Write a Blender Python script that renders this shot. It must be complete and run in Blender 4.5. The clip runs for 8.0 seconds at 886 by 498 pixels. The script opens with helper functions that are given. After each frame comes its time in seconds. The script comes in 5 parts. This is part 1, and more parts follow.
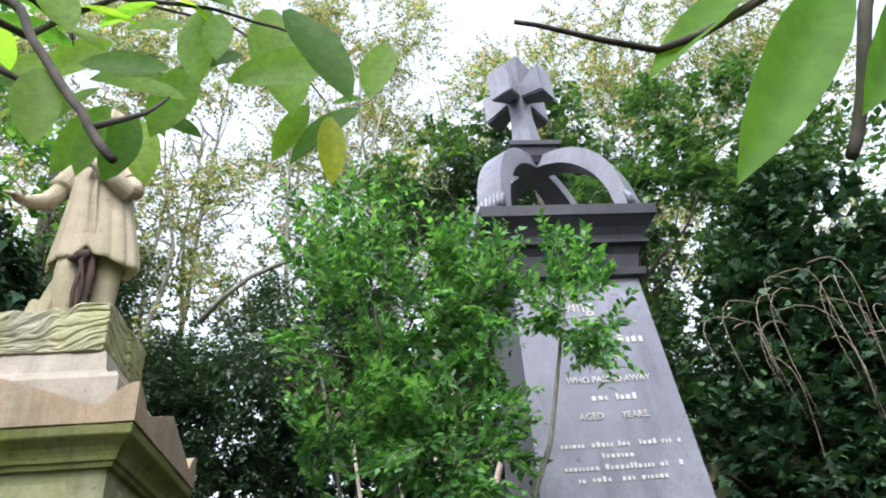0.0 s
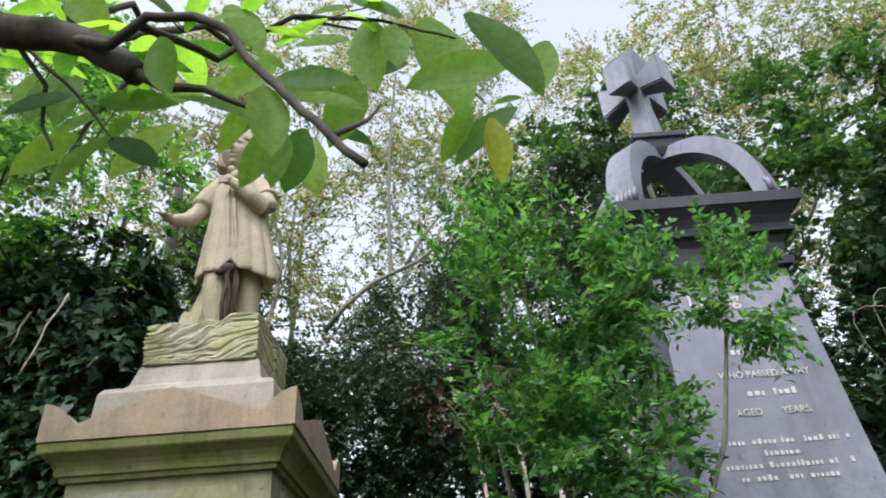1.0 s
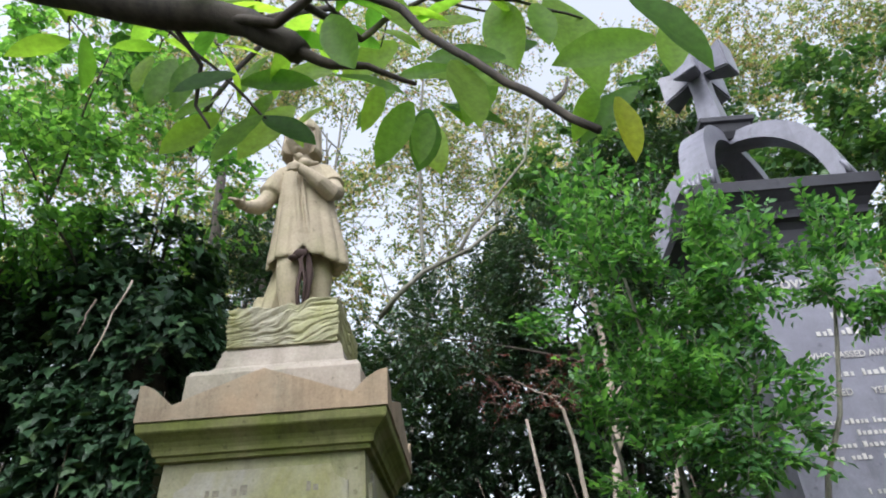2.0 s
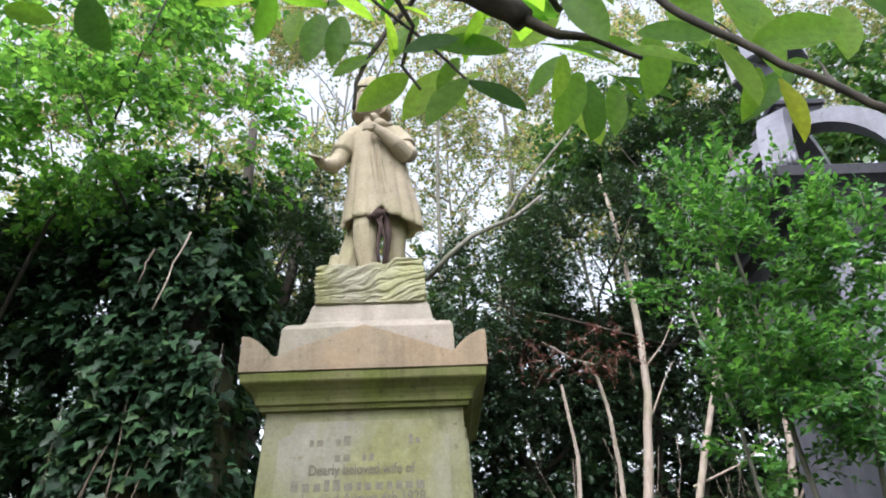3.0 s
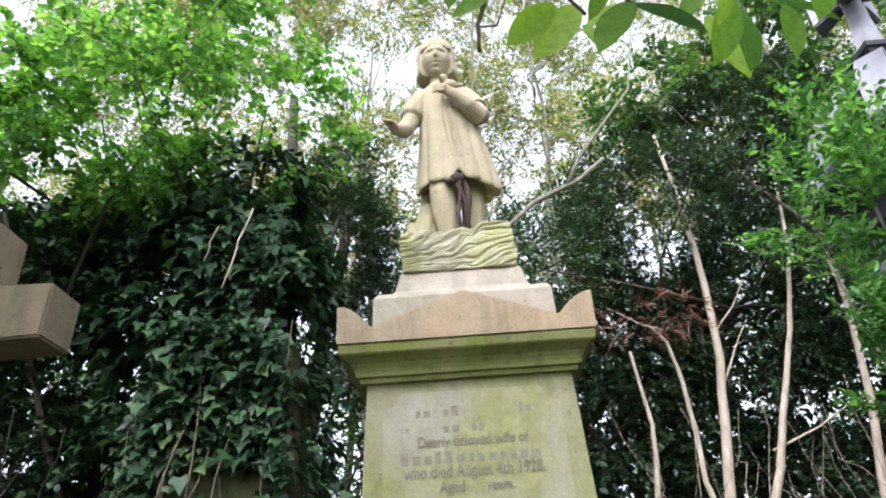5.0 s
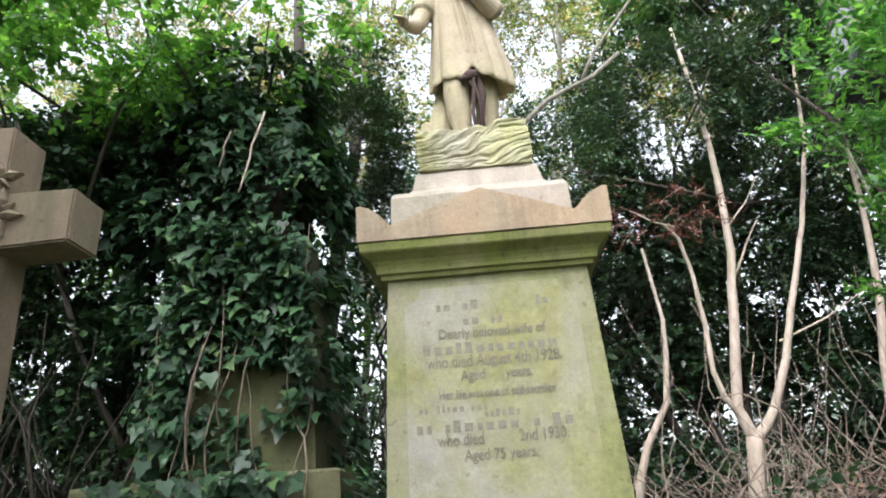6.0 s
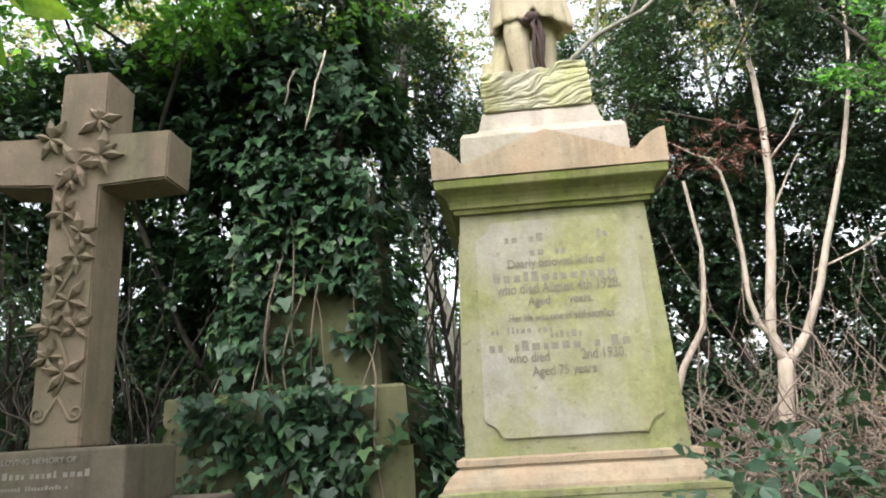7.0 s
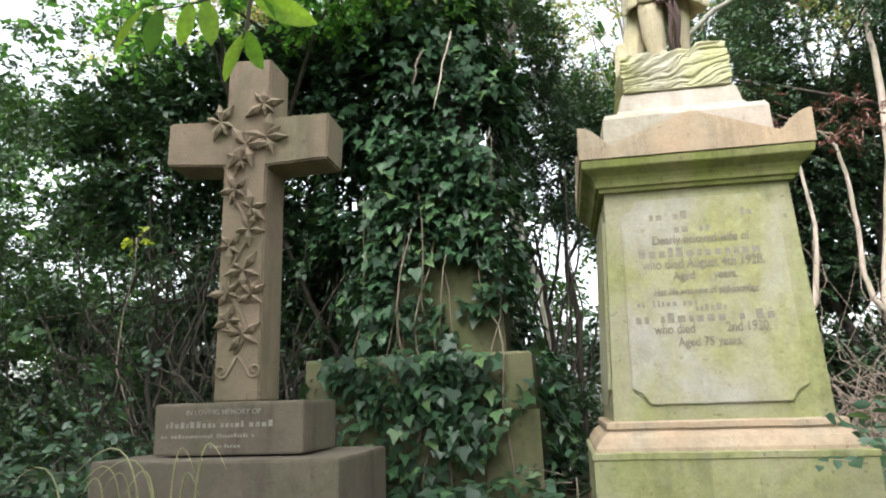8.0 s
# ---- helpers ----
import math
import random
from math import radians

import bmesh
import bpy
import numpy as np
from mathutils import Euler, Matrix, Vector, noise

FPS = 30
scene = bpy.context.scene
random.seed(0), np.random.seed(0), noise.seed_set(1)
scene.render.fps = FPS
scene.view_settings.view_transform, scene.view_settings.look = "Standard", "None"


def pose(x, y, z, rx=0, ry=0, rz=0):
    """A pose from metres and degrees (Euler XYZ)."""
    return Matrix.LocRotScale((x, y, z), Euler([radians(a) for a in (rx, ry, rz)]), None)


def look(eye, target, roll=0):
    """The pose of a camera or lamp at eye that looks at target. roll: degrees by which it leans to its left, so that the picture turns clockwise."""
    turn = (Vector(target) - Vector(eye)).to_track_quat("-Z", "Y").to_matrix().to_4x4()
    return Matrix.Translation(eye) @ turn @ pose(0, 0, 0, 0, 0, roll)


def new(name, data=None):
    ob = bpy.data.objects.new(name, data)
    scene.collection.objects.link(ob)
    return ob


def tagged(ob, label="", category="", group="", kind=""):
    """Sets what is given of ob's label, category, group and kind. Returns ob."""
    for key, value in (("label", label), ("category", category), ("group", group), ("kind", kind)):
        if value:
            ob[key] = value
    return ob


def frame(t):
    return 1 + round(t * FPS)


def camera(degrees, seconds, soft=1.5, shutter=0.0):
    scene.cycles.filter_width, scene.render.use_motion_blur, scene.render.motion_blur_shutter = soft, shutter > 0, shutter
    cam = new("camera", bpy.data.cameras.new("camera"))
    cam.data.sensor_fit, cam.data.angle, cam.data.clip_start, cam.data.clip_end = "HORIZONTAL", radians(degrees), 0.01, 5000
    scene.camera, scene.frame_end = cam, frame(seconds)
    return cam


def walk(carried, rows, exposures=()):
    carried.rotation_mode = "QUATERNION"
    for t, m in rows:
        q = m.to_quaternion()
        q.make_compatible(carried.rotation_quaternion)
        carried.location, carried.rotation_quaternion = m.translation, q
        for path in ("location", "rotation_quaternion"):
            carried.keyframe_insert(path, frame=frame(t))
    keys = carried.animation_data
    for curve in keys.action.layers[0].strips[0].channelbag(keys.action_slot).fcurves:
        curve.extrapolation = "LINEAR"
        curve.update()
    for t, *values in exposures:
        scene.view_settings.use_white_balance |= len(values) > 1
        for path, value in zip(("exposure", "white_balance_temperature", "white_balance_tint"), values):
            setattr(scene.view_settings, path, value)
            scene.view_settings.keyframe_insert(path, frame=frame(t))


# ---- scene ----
cam = camera(65.4, 8.0, soft=1.9)
PATH = [
    (0, (1.214, -2.307, 1.49), (1.451, -0.64, 2.569), -6.1),
    (0.5, (1.119, -2.312, 1.49), (1.218, -0.653, 2.601), -5.0),
    (1, (1.015, -2.299, 1.488), (1.009, -0.634, 2.597), -4.2),
    (1.5, (0.896, -2.291, 1.473), (0.838, -0.616, 2.563), -3.3),
    (1.7, (0.836, -2.291, 1.469), (0.79, -0.618, 2.564), -3.9),
    (2.8, (0.359, -2.412, 1.443), (0.379, -0.705, 2.485), -2.4),
    (3, (0.265, -2.374, 1.45), (0.295, -0.645, 2.455), -2.3),
    (3.5, (0.088, -2.267, 1.492), (0.155, -0.517, 2.459), -4.1),
    (4, (-0.017, -2.236, 1.481), (0.002, -0.482, 2.441), -3.1),
    (4.2, (-0.041, -2.233, 1.47), (-0.02, -0.482, 2.436), -3.6),
    (5.3, (-0.036, -2.244, 1.467), (-0.074, -0.477, 2.403), -3.7),
    (5.5, (-0.039, -2.242, 1.456), (-0.09, -0.45, 2.342), -3.7),
    (6, (-0.068, -2.259, 1.433), (-0.134, -0.39, 2.142), -4.3),
    (6.5, (-0.117, -2.309, 1.406), (-0.194, -0.401, 2.0), -4.4),
    (7, (-0.229, -2.501, 1.4), (-0.379, -0.574, 1.913), -3.5),
    (7.5, (-0.385, -2.691, 1.393), (-0.615, -0.76, 1.86), -2.6),
    (8, (-0.558, -2.73, 1.395), (-0.888, -0.806, 1.83), -1.8),
]
walk(cam, [(t, look(eye, target, roll)) for t, eye, target, roll in PATH],
     exposures=[(0.0, 1.75, 5950, 12), (0.5, 1.5, 5950, 12), (1.0, 1.38, 5950, 12), (1.7, 1.35, 5950, 12), (3.0, 1.62, 6000, 13), (4.2, 1.78, 6050, 13), (5.5, 1.96, 6050, 13), (7.0, 2.1, 6350, 11), (8.0, 2.2, 6300, 10)])

# ---- world, sun, exposure ----
SUN_ELEV, SUN_ROT = 52.0, 200.0
world = bpy.data.worlds.new("overcast_sky")
scene.world = world
world.use_nodes = True
wn, wl = world.node_tree.nodes, world.node_tree.links
wn.clear()
w_sky = wn.new("ShaderNodeTexSky")
w_sky.sky_type = "NISHITA"
w_sky.sun_disc = False
w_sky.sun_elevation, w_sky.sun_rotation = radians(SUN_ELEV), radians(SUN_ROT)
w_sky.dust_density, w_sky.air_density, w_sky.ozone_density = 4.0, 1.2, 1.0
w_hsv = wn.new("ShaderNodeHueSaturation")
w_hsv.inputs["Saturation"].default_value = 0.22
w_bg = wn.new("ShaderNodeBackground")
w_bg.inputs["Strength"].default_value = 0.15
w_out = wn.new("ShaderNodeOutputWorld")
wl.new(w_sky.outputs[0], w_hsv.inputs["Color"])
wl.new(w_hsv.outputs[0], w_bg.inputs["Color"])
wl.new(w_bg.outputs[0], w_out.inputs["Surface"])

sun_data = bpy.data.lights.new("sun", "SUN")
sun_data.energy, sun_data.angle, sun_data.color = 0.4, radians(40), (1.0, 0.97, 0.92)
sun = new("sun", sun_data)
sun_az = radians(SUN_ROT)
sun_dir = Vector((math.sin(sun_az) * math.cos(radians(SUN_ELEV)), math.cos(sun_az) * math.cos(radians(SUN_ELEV)), math.sin(radians(SUN_ELEV))))
sun.matrix_world = look(sun_dir * 30, (0, 0, 0))

# ---- materials ----


def base_material(name):
    m = bpy.data.materials.new(name)
    m.use_nodes = True
    nt = m.node_tree
    return m, nt, nt.nodes["Principled BSDF"], nt.nodes["Material Output"]


def noise_node(nt, scale, detail=6.0, rough=0.6, stretch=(1, 1, 1), distort=0.0):
    co = nt.nodes.new("ShaderNodeNewGeometry")
    mp = nt.nodes.new("ShaderNodeMapping")
    mp.inputs["Scale"].default_value = stretch
    n = nt.nodes.new("ShaderNodeTexNoise")
    n.inputs["Scale"].default_value = scale
    n.inputs["Detail"].default_value = detail
    n.inputs["Roughness"].default_value = rough
    n.inputs["Distortion"].default_value = distort
    nt.links.new(co.outputs["Position"], mp.inputs["Vector"])
    nt.links.new(mp.outputs[0], n.inputs["Vector"])
    return n.outputs["Fac"]


def ramp(nt, fac, stops):
    r = nt.nodes.new("ShaderNodeValToRGB")
    els = r.color_ramp.elements
    while len(els) < len(stops):
        els.new(0.5)
    for e, (p, c) in zip(els, stops):
        e.position = p
        e.color = (*c, 1)
    nt.links.new(fac, r.inputs["Fac"])
    return r.outputs["Color"]


def blend(nt, fac, a, b):
    mx = nt.nodes.new("ShaderNodeMix")
    mx.data_type = "RGBA"
    nt.links.new(fac, mx.inputs["Factor"])
    nt.links.new(a, mx.inputs["A"])
    nt.links.new(b, mx.inputs["B"])
    return mx.outputs["Result"]


def grey(v):
    return (v, v, v)


def stone(name, main, stain, dark, stain_at=0.5, rough=0.85, bump=0.35, grain=90.0, streaks=0.6, spec=0.3):
    """Weathered stone: patches of growth, dark streaks and pits, fine grain."""
    m, nt, bsdf, out = base_material(name)
    fine = noise_node(nt, grain, 4, 0.7)
    body = ramp(nt, noise_node(nt, 7, 8, 0.65), [(0.3, tuple(c * 0.8 for c in main)), (0.7, tuple(min(1, c * 1.2) for c in main))])
    growth = ramp(nt, noise_node(nt, 2.6, 9, 0.62, (1, 1, 0.7), 0.6), [(stain_at - 0.13, grey(0)), (stain_at + 0.13, grey(1))])
    green = ramp(nt, noise_node(nt, 22, 6, 0.7), [(0.3, tuple(c * 0.75 for c in stain)), (0.75, tuple(min(1, c * 1.25) for c in stain))])
    col = blend(nt, growth, body, green)
    streak = ramp(nt, noise_node(nt, 9, 6, 0.6, (1, 1, 0.12)), [(0.52, grey(0)), (0.72, grey(streaks))])
    dk = nt.nodes.new("ShaderNodeRGB")
    dk.outputs[0].default_value = (*dark, 1)
    col = blend(nt, streak, col, dk.outputs[0])
    pits = ramp(nt, noise_node(nt, 30, 4, 0.6), [(0.62, grey(0)), (0.72, grey(0.6))])
    col = blend(nt, pits, col, dk.outputs[0])
    speck = ramp(nt, fine, [(0.25, grey(0.84)), (0.75, grey(1.12))])
    mul = nt.nodes.new("ShaderNodeMix")
    mul.data_type, mul.blend_type = "RGBA", "MULTIPLY"
    mul.inputs["Factor"].default_value = 1.0
    nt.links.new(col, mul.inputs["A"])
    nt.links.new(speck, mul.inputs["B"])
    nt.links.new(mul.outputs["Result"], bsdf.inputs["Base Color"])
    bsdf.inputs["Roughness"].default_value = rough
    bsdf.inputs["Specular IOR Level"].default_value = spec
    b1 = nt.nodes.new("ShaderNodeBump")
    b1.inputs["Strength"].default_value = bump
    b1.inputs["Distance"].default_value = 0.004
    nt.links.new(noise_node(nt, 45, 8, 0.7), b1.inputs["Height"])
    nt.links.new(b1.outputs[0], bsdf.inputs["Normal"])
    return m


def leaf_material(name, stops, rough=0.45, through_light=0.4, back=(1.25, 1.3, 0.5), spec=0.5):
    """A leaf: each one its own shade, gloss on the face and light let through."""
    m, nt, bsdf, out = base_material(name)
    geo = nt.nodes.new("ShaderNodeNewGeometry")
    col = ramp(nt, geo.outputs["Random Per Island"], stops)
    vein = ramp(nt, noise_node(nt, 60, 3, 0.6), [(0.3, grey(0.8)), (0.7, grey(1.15))])
    mul = nt.nodes.new("ShaderNodeMix")
    mul.data_type, mul.blend_type = "RGBA", "MULTIPLY"
    mul.inputs["Factor"].default_value = 1.0
    nt.links.new(col, mul.inputs["A"])
    nt.links.new(vein, mul.inputs["B"])
    nt.links.new(mul.outputs["Result"], bsdf.inputs["Base Color"])
    bsdf.inputs["Roughness"].default_value = rough
    bsdf.inputs["Specular IOR Level"].default_value = spec
    tr = nt.nodes.new("ShaderNodeBsdfTranslucent")
    warm = nt.nodes.new("ShaderNodeMix")
    warm.data_type, warm.blend_type = "RGBA", "MULTIPLY"
    warm.inputs["Factor"].default_value = 1.0
    warm.inputs["B"].default_value = (*back, 1)
    nt.links.new(mul.outputs["Result"], warm.inputs["A"])
    nt.links.new(warm.outputs["Result"], tr.inputs["Color"])
    mix = nt.nodes.new("ShaderNodeMixShader")
    mix.inputs[0].default_value = through_light
    nt.links.new(bsdf.outputs[0], mix.inputs[1])
    nt.links.new(tr.outputs[0], mix.inputs[2])
    nt.links.new(mix.outputs[0], out.inputs["Surface"])
    return m


def bark_material(name, light_c, dark_c, rough=0.9, scale=30):
    m, nt, bsdf, out = base_material(name)
    a = ramp(nt, noise_node(nt, scale, 7, 0.7, (1, 1, 0.25)), [(0.32, dark_c), (0.68, light_c)])
    moss = ramp(nt, noise_node(nt, 5, 5, 0.6), [(0.5, grey(0)), (0.75, grey(0.5))])
    g = nt.nodes.new("ShaderNodeRGB")
    g.outputs[0].default_value = (light_c[0] * 0.6, light_c[1] * 0.75, light_c[2] * 0.45, 1)
    nt.links.new(blend(nt, moss, a, g.outputs[0]), bsdf.inputs["Base Color"])
    bsdf.inputs["Roughness"].default_value = rough
    b1 = nt.nodes.new("ShaderNodeBump")
    b1.inputs["Strength"].default_value = 0.5
    b1.inputs["Distance"].default_value = 0.006
    nt.links.new(noise_node(nt, scale * 1.5, 6, 0.7, (1, 1, 0.3)), b1.inputs["Height"])
    nt.links.new(b1.outputs[0], bsdf.inputs["Normal"])
    return m


def plain(name, colour, rough=0.6, metal=0.0, scale=40):
    m, nt, bsdf, out = base_material(name)
    c = ramp(nt, noise_node(nt, scale, 5, 0.6), [(0.3, tuple(v * 0.75 for v in colour)), (0.7, tuple(min(1, v * 1.2) for v in colour))])
    nt.links.new(c, bsdf.inputs["Base Color"])
    bsdf.inputs["Roughness"].default_value = rough
    bsdf.inputs["Metallic"].default_value = metal
    return m


M_DIE = stone("algae_sandstone", (0.34, 0.31, 0.23), (0.25, 0.255, 0.11), (0.085, 0.08, 0.04), 0.44, streaks=0.6, bump=0.5)
M_PANEL = stone("inscribed_sandstone", (0.37, 0.345, 0.305), (0.30, 0.29, 0.135), (0.20, 0.17, 0.09), 0.46, streaks=0.3)
M_CAP = stone("buff_sandstone", (0.39, 0.285, 0.19), (0.33, 0.275, 0.20), (0.13, 0.105, 0.07), 0.55, streaks=0.55, bump=0.5)
M_STEP = stone("pale_sandstone", (0.36, 0.31, 0.26), (0.30, 0.28, 0.21), (0.15, 0.13, 0.10), 0.55, streaks=0.4, bump=0.5)
M_CORNICE = stone("mossy_sandstone", (0.26, 0.24, 0.12), (0.17, 0.19, 0.05), (0.06, 0.06, 0.03), 0.42, streaks=0.6)
M_STATUE = stone("statue_sandstone", (0.37, 0.31, 0.22), (0.31, 0.29, 0.16), (0.13, 0.105, 0.06), 0.60, streaks=0.5, bump=0.3)
M_ROCK = stone("carved_rock_sandstone", (0.43, 0.40, 0.30), (0.34, 0.34, 0.14), (0.13, 0.12, 0.06), 0.5, streaks=0.3)
M_CROSS = stone("brown_sandstone", (0.25, 0.19, 0.135), (0.205, 0.185, 0.115), (0.10, 0.08, 0.05), 0.58, streaks=0.5)
M_CROSSBASE = stone("damp_brown_sandstone", (0.165, 0.135, 0.105), (0.14, 0.13, 0.085), (0.06, 0.05, 0.04), 0.55, streaks=0.5)
M_GRANITE = stone("grey_granite", (0.155, 0.152, 0.185), (0.21, 0.208, 0.245), (0.07, 0.066, 0.083), 0.5, rough=0.32, bump=0.08, grain=260, streaks=0.55, spec=0.5)
# Near-black copy of the granite; shade under cornice and plate put into the colour.
M_SHADEDGRANITE = stone("shaded_granite", (0.024, 0.023, 0.029), (0.042, 0.041, 0.05), (0.01, 0.01, 0.012), 0.55, rough=0.48, bump=0.12, grain=220, streaks=0.5, spec=0.35)
M_STELE = stone("green_stained_sandstone", (0.13, 0.12, 0.07), (0.10, 0.11, 0.045), (0.04, 0.04, 0.025), 0.48, streaks=0.6)
M_LEAD = plain("worn_lead_letters", (0.225, 0.20, 0.155), 0.85, scale=70)
M_PALE = plain("pale_lead_letters", (0.47, 0.45, 0.42), 0.6)
M_DULL = plain("dull_carved_lettering", (0.27, 0.245, 0.21), 0.8)
M_RUST = plain("rusted_iron", (0.055, 0.032, 0.027), 0.9, 0.1)
M_WORN = plain("worn_lettering", (0.225, 0.205, 0.16), 0.85, scale=70)
M_BARK = bark_material("dark_bark", (0.075, 0.06, 0.045), (0.02, 0.017, 0.013))
M_PALEBARK = bark_material("pale_bark", (0.52, 0.43, 0.36), (0.30, 0.24, 0.19))
M_GREYBARK = bark_material("grey_bark", (0.26, 0.25, 0.20), (0.10, 0.09, 0.07))
M_DEAD = bark_material("dead_twigs", (0.37, 0.29, 0.24), (0.10, 0.075, 0.06), 0.9, 50)
M_VINE = bark_material("ivy_stems", (0.24, 0.19, 0.14), (0.10, 0.08, 0.06), 0.9, 60)
M_LAUREL = leaf_material("broad_leaves", [(0, (0.07, 0.17, 0.025)), (0.6, (0.11, 0.24, 0.035)), (1, (0.17, 0.29, 0.04))], 0.4, 0.5)
M_HAZEL = leaf_material("bright_leaves", [(0, (0.06, 0.16, 0.05)), (0.6, (0.14, 0.31, 0.09)), (1, (0.27, 0.48, 0.15))], 0.34, 0.66)
M_HOLLY = leaf_material("dark_glossy_leaves", [(0, (0.028, 0.062, 0.032)), (0.7, (0.04, 0.085, 0.04)), (1, (0.07, 0.12, 0.045))], 0.3, 0.2)
M_BOX = leaf_material("box_leaves", [(0, (0.028, 0.095, 0.032)), (0.45, (0.085, 0.23, 0.065)), (1, (0.23, 0.48, 0.15))], 0.34, 0.5)
M_IVY = leaf_material("ivy_leaves", [(0, (0.016, 0.040, 0.019)), (0.6, (0.032, 0.074, 0.034)), (0.9, (0.055, 0.120, 0.050)), (1, (0.11, 0.18, 0.07))], 0.42, 0.12, spec=0.35)
M_AUTUMN = leaf_material("yellowing_leaves", [(0, (0.10, 0.18, 0.07)), (0.5, (0.20, 0.27, 0.10)), (0.8, (0.36, 0.34, 0.16)), (1, (0.38, 0.25, 0.17))], 0.5, 0.75, (1.2, 1.15, 0.75))
M_FARLEAF = leaf_material("distant_leaves", [(0, (0.035, 0.085, 0.035)), (0.6, (0.065, 0.15, 0.05)), (1, (0.12, 0.21, 0.07))], 0.5, 0.4)
M_BRAMBLE = leaf_material("bramble_leaves", [(0, (0.035, 0.075, 0.045)), (0.7, (0.06, 0.12, 0.07)), (1, (0.10, 0.18, 0.09))], 0.42, 0.25)
# Leaf green darkened in the colour itself for shade under the trees.
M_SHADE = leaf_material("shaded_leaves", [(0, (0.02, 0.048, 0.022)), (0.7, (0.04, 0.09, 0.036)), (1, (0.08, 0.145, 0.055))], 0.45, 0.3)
M_YSPRIG = leaf_material("yellow_green_leaves", [(0, (0.26, 0.34, 0.05)), (1, (0.38, 0.42, 0.07))], 0.5, 0.5)
M_RED = leaf_material("withered_red_leaves", [(0, (0.10, 0.035, 0.03)), (1, (0.24, 0.09, 0.06))], 0.6, 0.3, (1.2, 0.9, 0.8))
M_LITTER = leaf_material("fallen_leaves", [(0, (0.09, 0.05, 0.035)), (0.6, (0.17, 0.10, 0.06)), (1, (0.26, 0.17, 0.10))], 0.8, 0.15, (1, 0.9, 0.8))
M_GRASS = leaf_material("pale_grass", [(0, (0.26, 0.28, 0.13)), (1, (0.50, 0.47, 0.30))], 0.6, 0.3)
M_GROUND = stone("woodland_soil", (0.07, 0.05, 0.035), (0.05, 0.06, 0.025), (0.03, 0.022, 0.016), 0.5, rough=0.95, bump=0.8, grain=40)

# ---- mesh helpers ----


def thing(name, at, label, category, group="", kind=""):
    e = new(name)
    e.empty_display_size = 0.1
    e.location = at
    return tagged(e, label, category, group, kind)


def part(name, shape, material, parent, label=""):
    """Links a bmesh or a mesh, in world coordinates, as one part under a thing or a part."""
    if isinstance(shape, bmesh.types.BMesh):
        me = bpy.data.meshes.new(name)
        bmesh.ops.recalc_face_normals(shape, faces=shape.faces)
        shape.to_mesh(me)
        shape.free()
    else:
        me = shape
    if material:
        me.materials.append(material)
    ob = new(name, me)
    if parent is not None:
        ob.parent = parent
        if parent.type == "EMPTY":
            ob.matrix_parent_inverse = Matrix.Translation(parent.location).inverted()
    return tagged(ob, label)


class Heap:
    """Collects vertices and faces of many small pieces."""

    def __init__(self):
        self.v, self.f, self.n = [], [], 0

    def add(self, verts, faces):
        self.v.extend(tuple(v) for v in verts)
        self.f.extend(tuple(i + self.n for i in f) for f in faces)
        self.n += len(verts)

    def tube(self, pts, radii, sides=6, cap=True):
        pts = [Vector(p) for p in pts]
        ring, prev = [], None
        for i, p in enumerate(pts):
            d = (pts[min(i + 1, len(pts) - 1)] - pts[max(i - 1, 0)]).normalized()
            if prev is None:
                a = d.orthogonal().normalized()
            else:
                a = (prev - d * prev.dot(d)).normalized()
            prev = a
            b = d.cross(a)
            for k in range(sides):
                w = 2 * math.pi * k / sides
                ring.append(p + (a * math.cos(w) + b * math.sin(w)) * radii[i])
        faces = []
        for i in range(len(pts) - 1):
            for k in range(sides):
                k2 = (k + 1) % sides
                faces.append((i * sides + k, i * sides + k2, (i + 1) * sides + k2, (i + 1) * sides + k))
        if cap:
            faces.append(tuple(reversed(range(sides))))
            faces.append(tuple(range((len(pts) - 1) * sides, len(pts) * sides)))
        self.add(ring, faces)

    def ball(self, c, r, rings=10, seg=14, turn=None):
        vs, fs = [], []
        t = turn or Matrix.Identity(3)
        for i in range(rings + 1):
            a = math.pi * i / rings
            for k in range(seg):
                b = 2 * math.pi * k / seg
                q = t @ Vector((r[0] * math.sin(a) * math.cos(b), r[1] * math.sin(a) * math.sin(b), r[2] * math.cos(a)))
                vs.append(Vector(c) + q)
        for i in range(rings):
            for k in range(seg):
                k2 = (k + 1) % seg
                fs.append((i * seg + k, i * seg + k2, (i + 1) * seg + k2, (i + 1) * seg + k))
        self.add(vs, fs)

    def mesh(self, name, smooth=True):
        me = bpy.data.meshes.new(name)
        me.from_pydata(self.v, [], self.f)
        me.polygons.foreach_set("use_smooth", [smooth] * len(me.polygons))
        me.update()
        return me


def box_bm(x0, x1, y0, y1, z0, z1, bevel=0.006, seg=2):
    bm = bmesh.new()
    bmesh.ops.create_cube(bm, size=1, matrix=Matrix.LocRotScale(((x0 + x1) / 2, (y0 + y1) / 2, (z0 + z1) / 2), None, (x1 - x0, y1 - y0, z1 - z0)))
    if bevel:
        bmesh.ops.bevel(bm, geom=bm.edges[:], offset=bevel, segments=seg, affect="EDGES", profile=0.6)
    return bm


